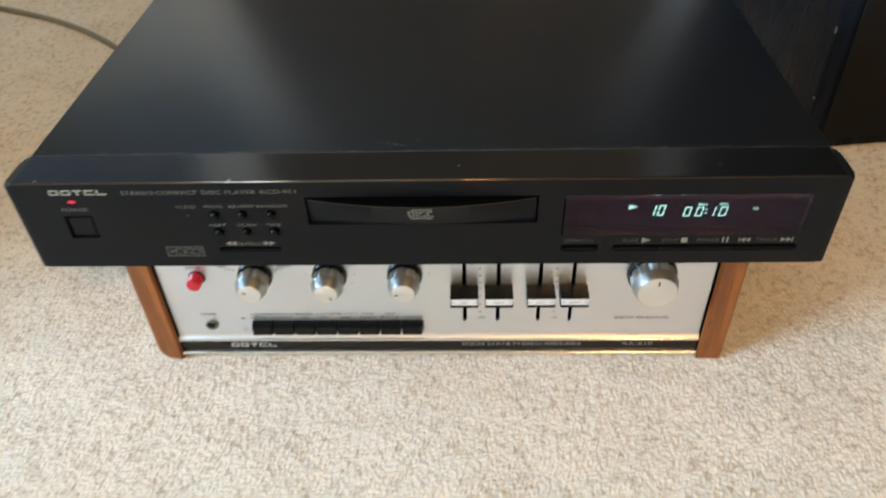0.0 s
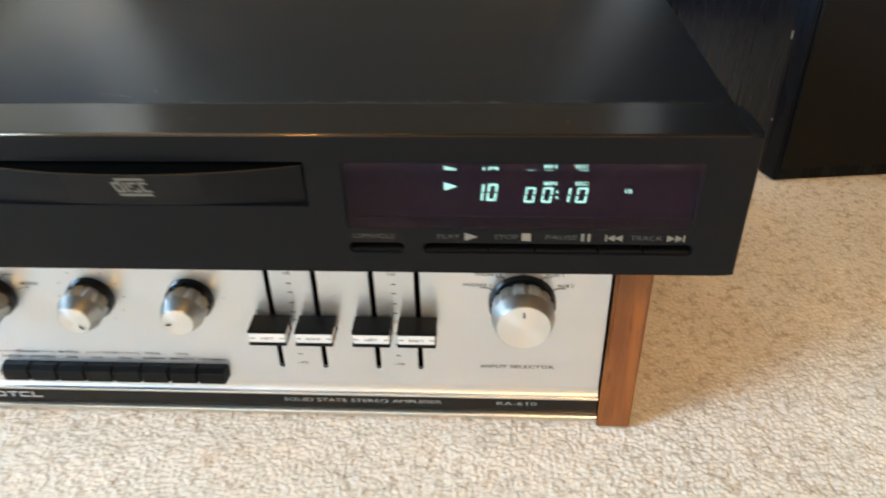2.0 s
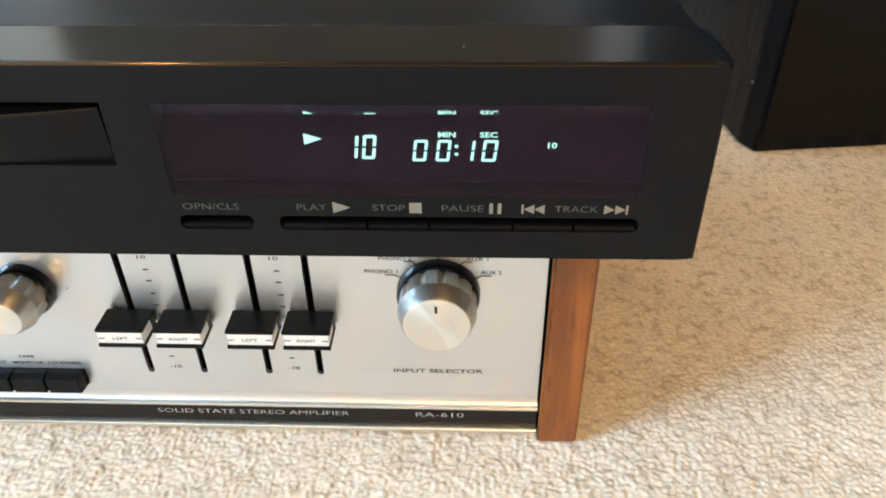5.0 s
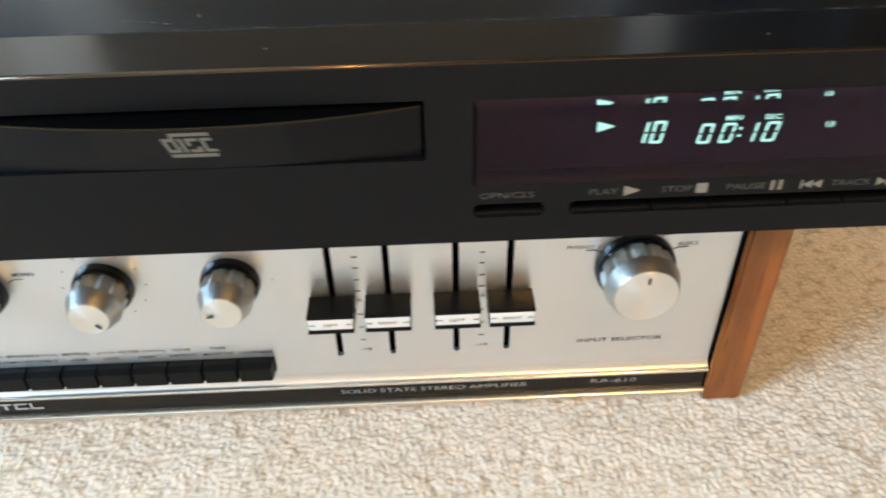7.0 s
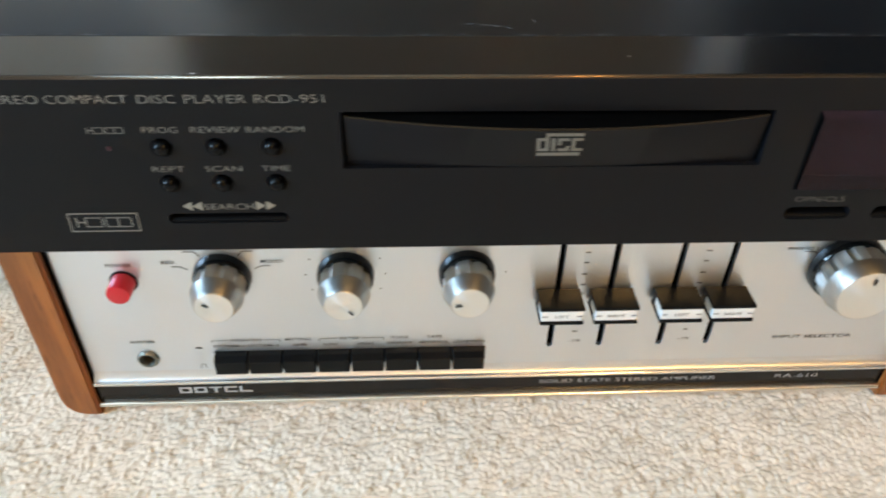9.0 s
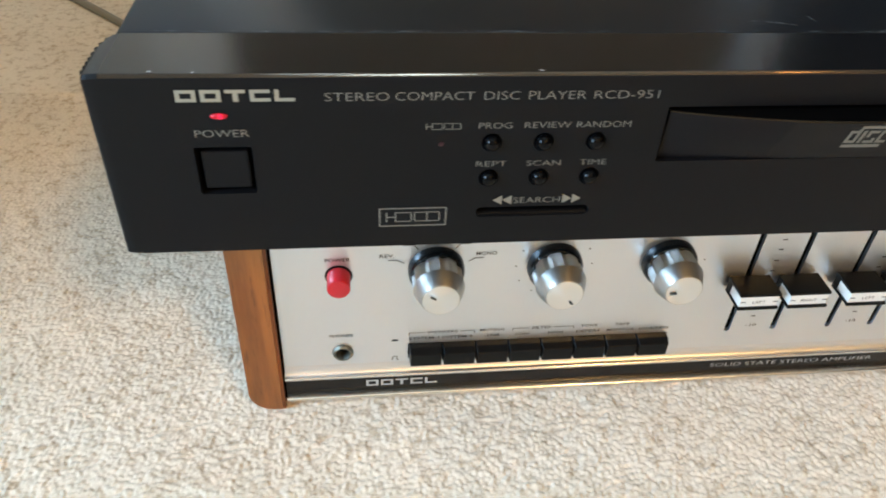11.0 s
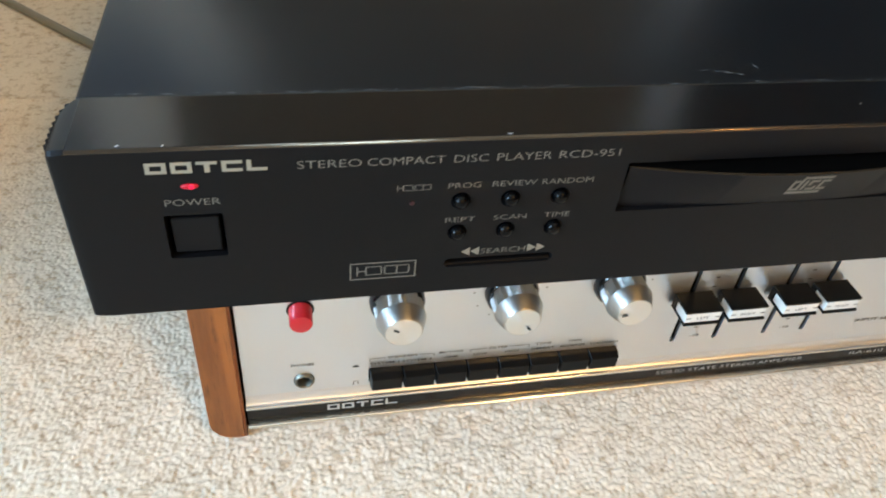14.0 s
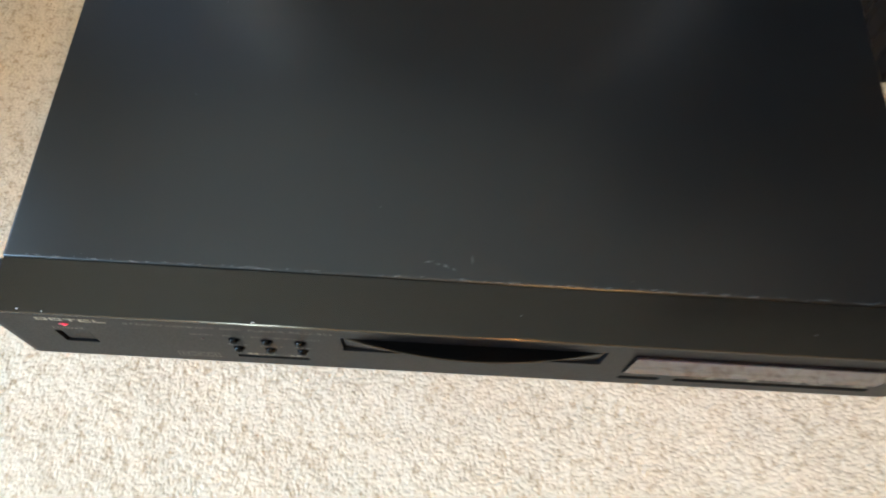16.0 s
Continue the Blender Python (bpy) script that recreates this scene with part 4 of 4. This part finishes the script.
for a in ((-0.1448, -0.1242, 0.1431, 0.1435), (-0.1448, -0.1242, 0.1496, 0.1500), (-0.1448, -0.1444, 0.1435, 0.1496), (-0.1246, -0.1242, 0.1435, 0.1496)):
    bar(hm, *a, FY)
GLYPHS = ((0.0, 0.0004, 0.0, 0.0036), (0.0004, 0.0027, 0.0016, 0.0020), (0.0027, 0.0031, 0.0, 0.0036), (0.0031, 0.0077, 0.0033, 0.0036), (0.0031, 0.0077, 0.0, 0.0003), (0.0075, 0.0079, 0.0004, 0.0032), (0.0087, 0.0127, 0.0033, 0.0036), (0.0087, 0.0127, 0.0, 0.0003), (0.0085, 0.0089, 0.0004, 0.0032), (0.0123, 0.0127, 0.0003, 0.0033), (0.0127, 0.0163, 0.0033, 0.0036), (0.0127, 0.0163, 0.0, 0.0003), (0.0161, 0.0165, 0.0004, 0.0032))
sm = bmesh.new()
for a, b, c, d in GLYPHS:
    bar(hm, a - 0.1427, b - 0.1427, c + 0.1448, d + 0.1448, FY)
    bar(sm, 0.6 * a - 0.1314, 0.6 * b - 0.1314, 0.55 * c + 0.1769, 0.55 * d + 0.1769, FY)
part("small_mark", sm, PRINT, front)
part("format_mark", hm, PRINT, front)
prints("play_symbol", [((0.1190, 0.1503), (0.1240, 0.1522), (0.1190, 0.1540))], FY, SYMBOL, front)
prints("stop_symbol", [oblong(0.1402, 0.1436, 0.1505, 0.1539)], FY, SYMBOL, front)
prints("pause_symbol", [oblong(0.1622, 0.1632, 0.1505, 0.1539), oblong(0.1645, 0.1655, 0.1505, 0.1539)], FY, SYMBOL, front)
prints("skip_bar", [oblong(0.1710, 0.1716, 0.1506, 0.1536), oblong(0.1994, 0.2000, 0.1506, 0.1536)], FY, SYMBOL, front)
prints("skip_arrow", [((a, 0.1521), (a + d * 0.0029, 0.1536), (a + d * 0.0029, 0.1506)) for a, d in ((0.1716, 1), (0.1744, 1), (0.1994, -1), (0.1964, -1))], FY, SYMBOL, front)
prints("search_arrow", [((a, 0.1521), (a + d * 0.0029, 0.1538), (a + d * 0.0029, 0.1504)) for a, d in ((-0.1103, 1), (-0.1073, 1), (-0.0827, -1), (-0.0857, -1))], FY, SYMBOL, front)

# controls
pw = part("power_key", boxed(-0.1942, -0.1812, 0.0010, 0.009, 0.1578, 0.1702, bevel=0.0005), PANEL, cdp, "square black power key")
part("key_well", boxed(-0.1975, -0.1780, 0.0080, 0.0095, 0.1550, 0.1740), SLOTBLACK, cdp)
led = part("power_led", lathe_y(bmesh.new(), [(0.0002, 0.0024, 0), (-0.0003, 0.0022, 0), (-0.0006, 0.0010, 0)], -0.1874, 0.1819, 24), LEDRED, cdp, "lit red power light", smooth=60)
led.scale = (1.0, 1.0, 0.38)
part("led_core", lathe_y(bmesh.new(), [(-0.0004, 0.0008, 0), (-0.0007, 0.0006, 0)], -0.1869, 0.1819, 16), LEDCORE, cdp, "bright pink core of the light")
part("format_led", lathe_y(bmesh.new(), [(0.0002, 0.0008, 0), (-0.0003, 0.0006, 0)], -0.1268, 0.1721, 16), LEDOFF, cdp)
for x, z in BUTTONS:
    dome = lathe_y(bmesh.new(), [(0.006, 0.0024, 0), (-0.0006, 0.0024, 0), (-0.0016, 0.0020, 0), (-0.0022, 0.0012, 0), (-0.0024, 0.0003, 0)], x, z, 24)
    part("round_button", dome, GLOSS, cdp, "domed glossy black button", smooth=60)
part("button_well", boxed(-0.1180, -0.0765, 0.0065, 0.0074, 0.1545, 0.1765), SLOTBLACK, cdp)
def slant_key(x0, x1, z0, z1):
    """A flush key that fills the lower part of its slot, with a rounded upper lip."""
    bm = bmesh.new()
    m = z0 + 0.28 * (z1 - z0)
    rows = []
    for x in (x0, x1):
        rows.append([bm.verts.new((x, y, z)) for y, z in ((0.0004, z0 + 0.0001), (0.0004, m), (0.0008, m + 0.0005), (0.0018, m + 0.0008), (0.0080, m + 0.0008), (0.0080, z0 + 0.0001))])
    for p, q in zip(rows, rows[1:]):
        for i in range(6):
            bm.faces.new((p[i], p[(i + 1) % 6], q[(i + 1) % 6], q[i]))
    bm.faces.new(rows[0]), bm.faces.new(rows[-1][::-1])
    return bm


part("search_key", slant_key(-0.1146, -0.0801, 0.1458, 0.1484), DARKKEY, cdp, "black search rocker key", smooth=35)
part("key_well", boxed(-0.1165, -0.0785, 0.0080, 0.0095, 0.1440, 0.1510), SLOTBLACK, cdp)
part("open_key", slant_key(0.0756, 0.0958, 0.1445, 0.1482), DARKKEY, cdp, "black open and close key", smooth=35)
for a, b in ((0.1043, 0.1277), (0.1284, 0.1451), (0.1458, 0.1685), (0.1692, 0.1853), (0.1860, 0.2027)):
    part("transport_key", slant_key(a, b, 0.1445, 0.1482), DARKKEY, cdp, "black transport key", smooth=35)
part("key_well", boxed(0.0740, 0.2045, 0.0080, 0.0084, 0.1430, 0.1505), SLOTBLACK, cdp)

# scratches and chips in the paint
rng = random.Random(3)
wear = bmesh.new()


def scratch(x, y, ang, l, w, z=T - 0.0003 + 0.00008):
    d = Vector((math.cos(radians(ang)), math.sin(radians(ang)), 0)) * l / 2
    n = Vector((-d.y, d.x, 0)).normalized() * w / 2
    p = Vector((x, y, z))
    wear.faces.new([wear.verts.new(p + v) for v in (-d, n, d, -n)])


for x, y, a, l, w in ((-0.0032, 0.0385, 100, 0.0045, 0.0005), (-0.0155, 0.0345, -25, 0.0040, 0.0006), (-0.0235, 0.0362, 10, 0.0050, 0.0004), (-0.0190, 0.0352, -15, 0.003, 0.0004), (-0.0115, 0.0330, -40, 0.0025, 0.0005)):
    scratch(x, y, a, l, w)
for i in range(12):
    scratch(rng.uniform(-0.21, 0.21), 0.03 + 0.20 * rng.random() ** 1.7, rng.uniform(0, 180), rng.uniform(0.0006, 0.0016), rng.uniform(0.00015, 0.0003))
for i in range(90):
    scratch(rng.uniform(-0.212, 0.212), rng.uniform(0.0275, 0.0285), rng.uniform(-6, 6), rng.uniform(0.0008, 0.006), rng.uniform(0.0002, 0.0004))
part("paint_scratch", wear, SCRATCH, cov, "pale fine scratches in the paint")["kind"] = "stuff"
wear = bmesh.new()
for x, y, a, l, w in ((-0.2035, 0.0018, 20, 0.0016, 0.0007), (-0.1925, 0.0012, 70, 0.0010, 0.0005), (-0.1000, 0.0014, 0, 0.0022, 0.0005), (0.02, 0.012, 30, 0.0008, 0.0004), (0.155, 0.0105, 10, 0.0007, 0.0003)):
    scratch(x, y, a, l, w, T + 0.00012)
part("edge_chip", wear, CHIP, front, "bare metal chips along the edge")["kind"] = "stuff"
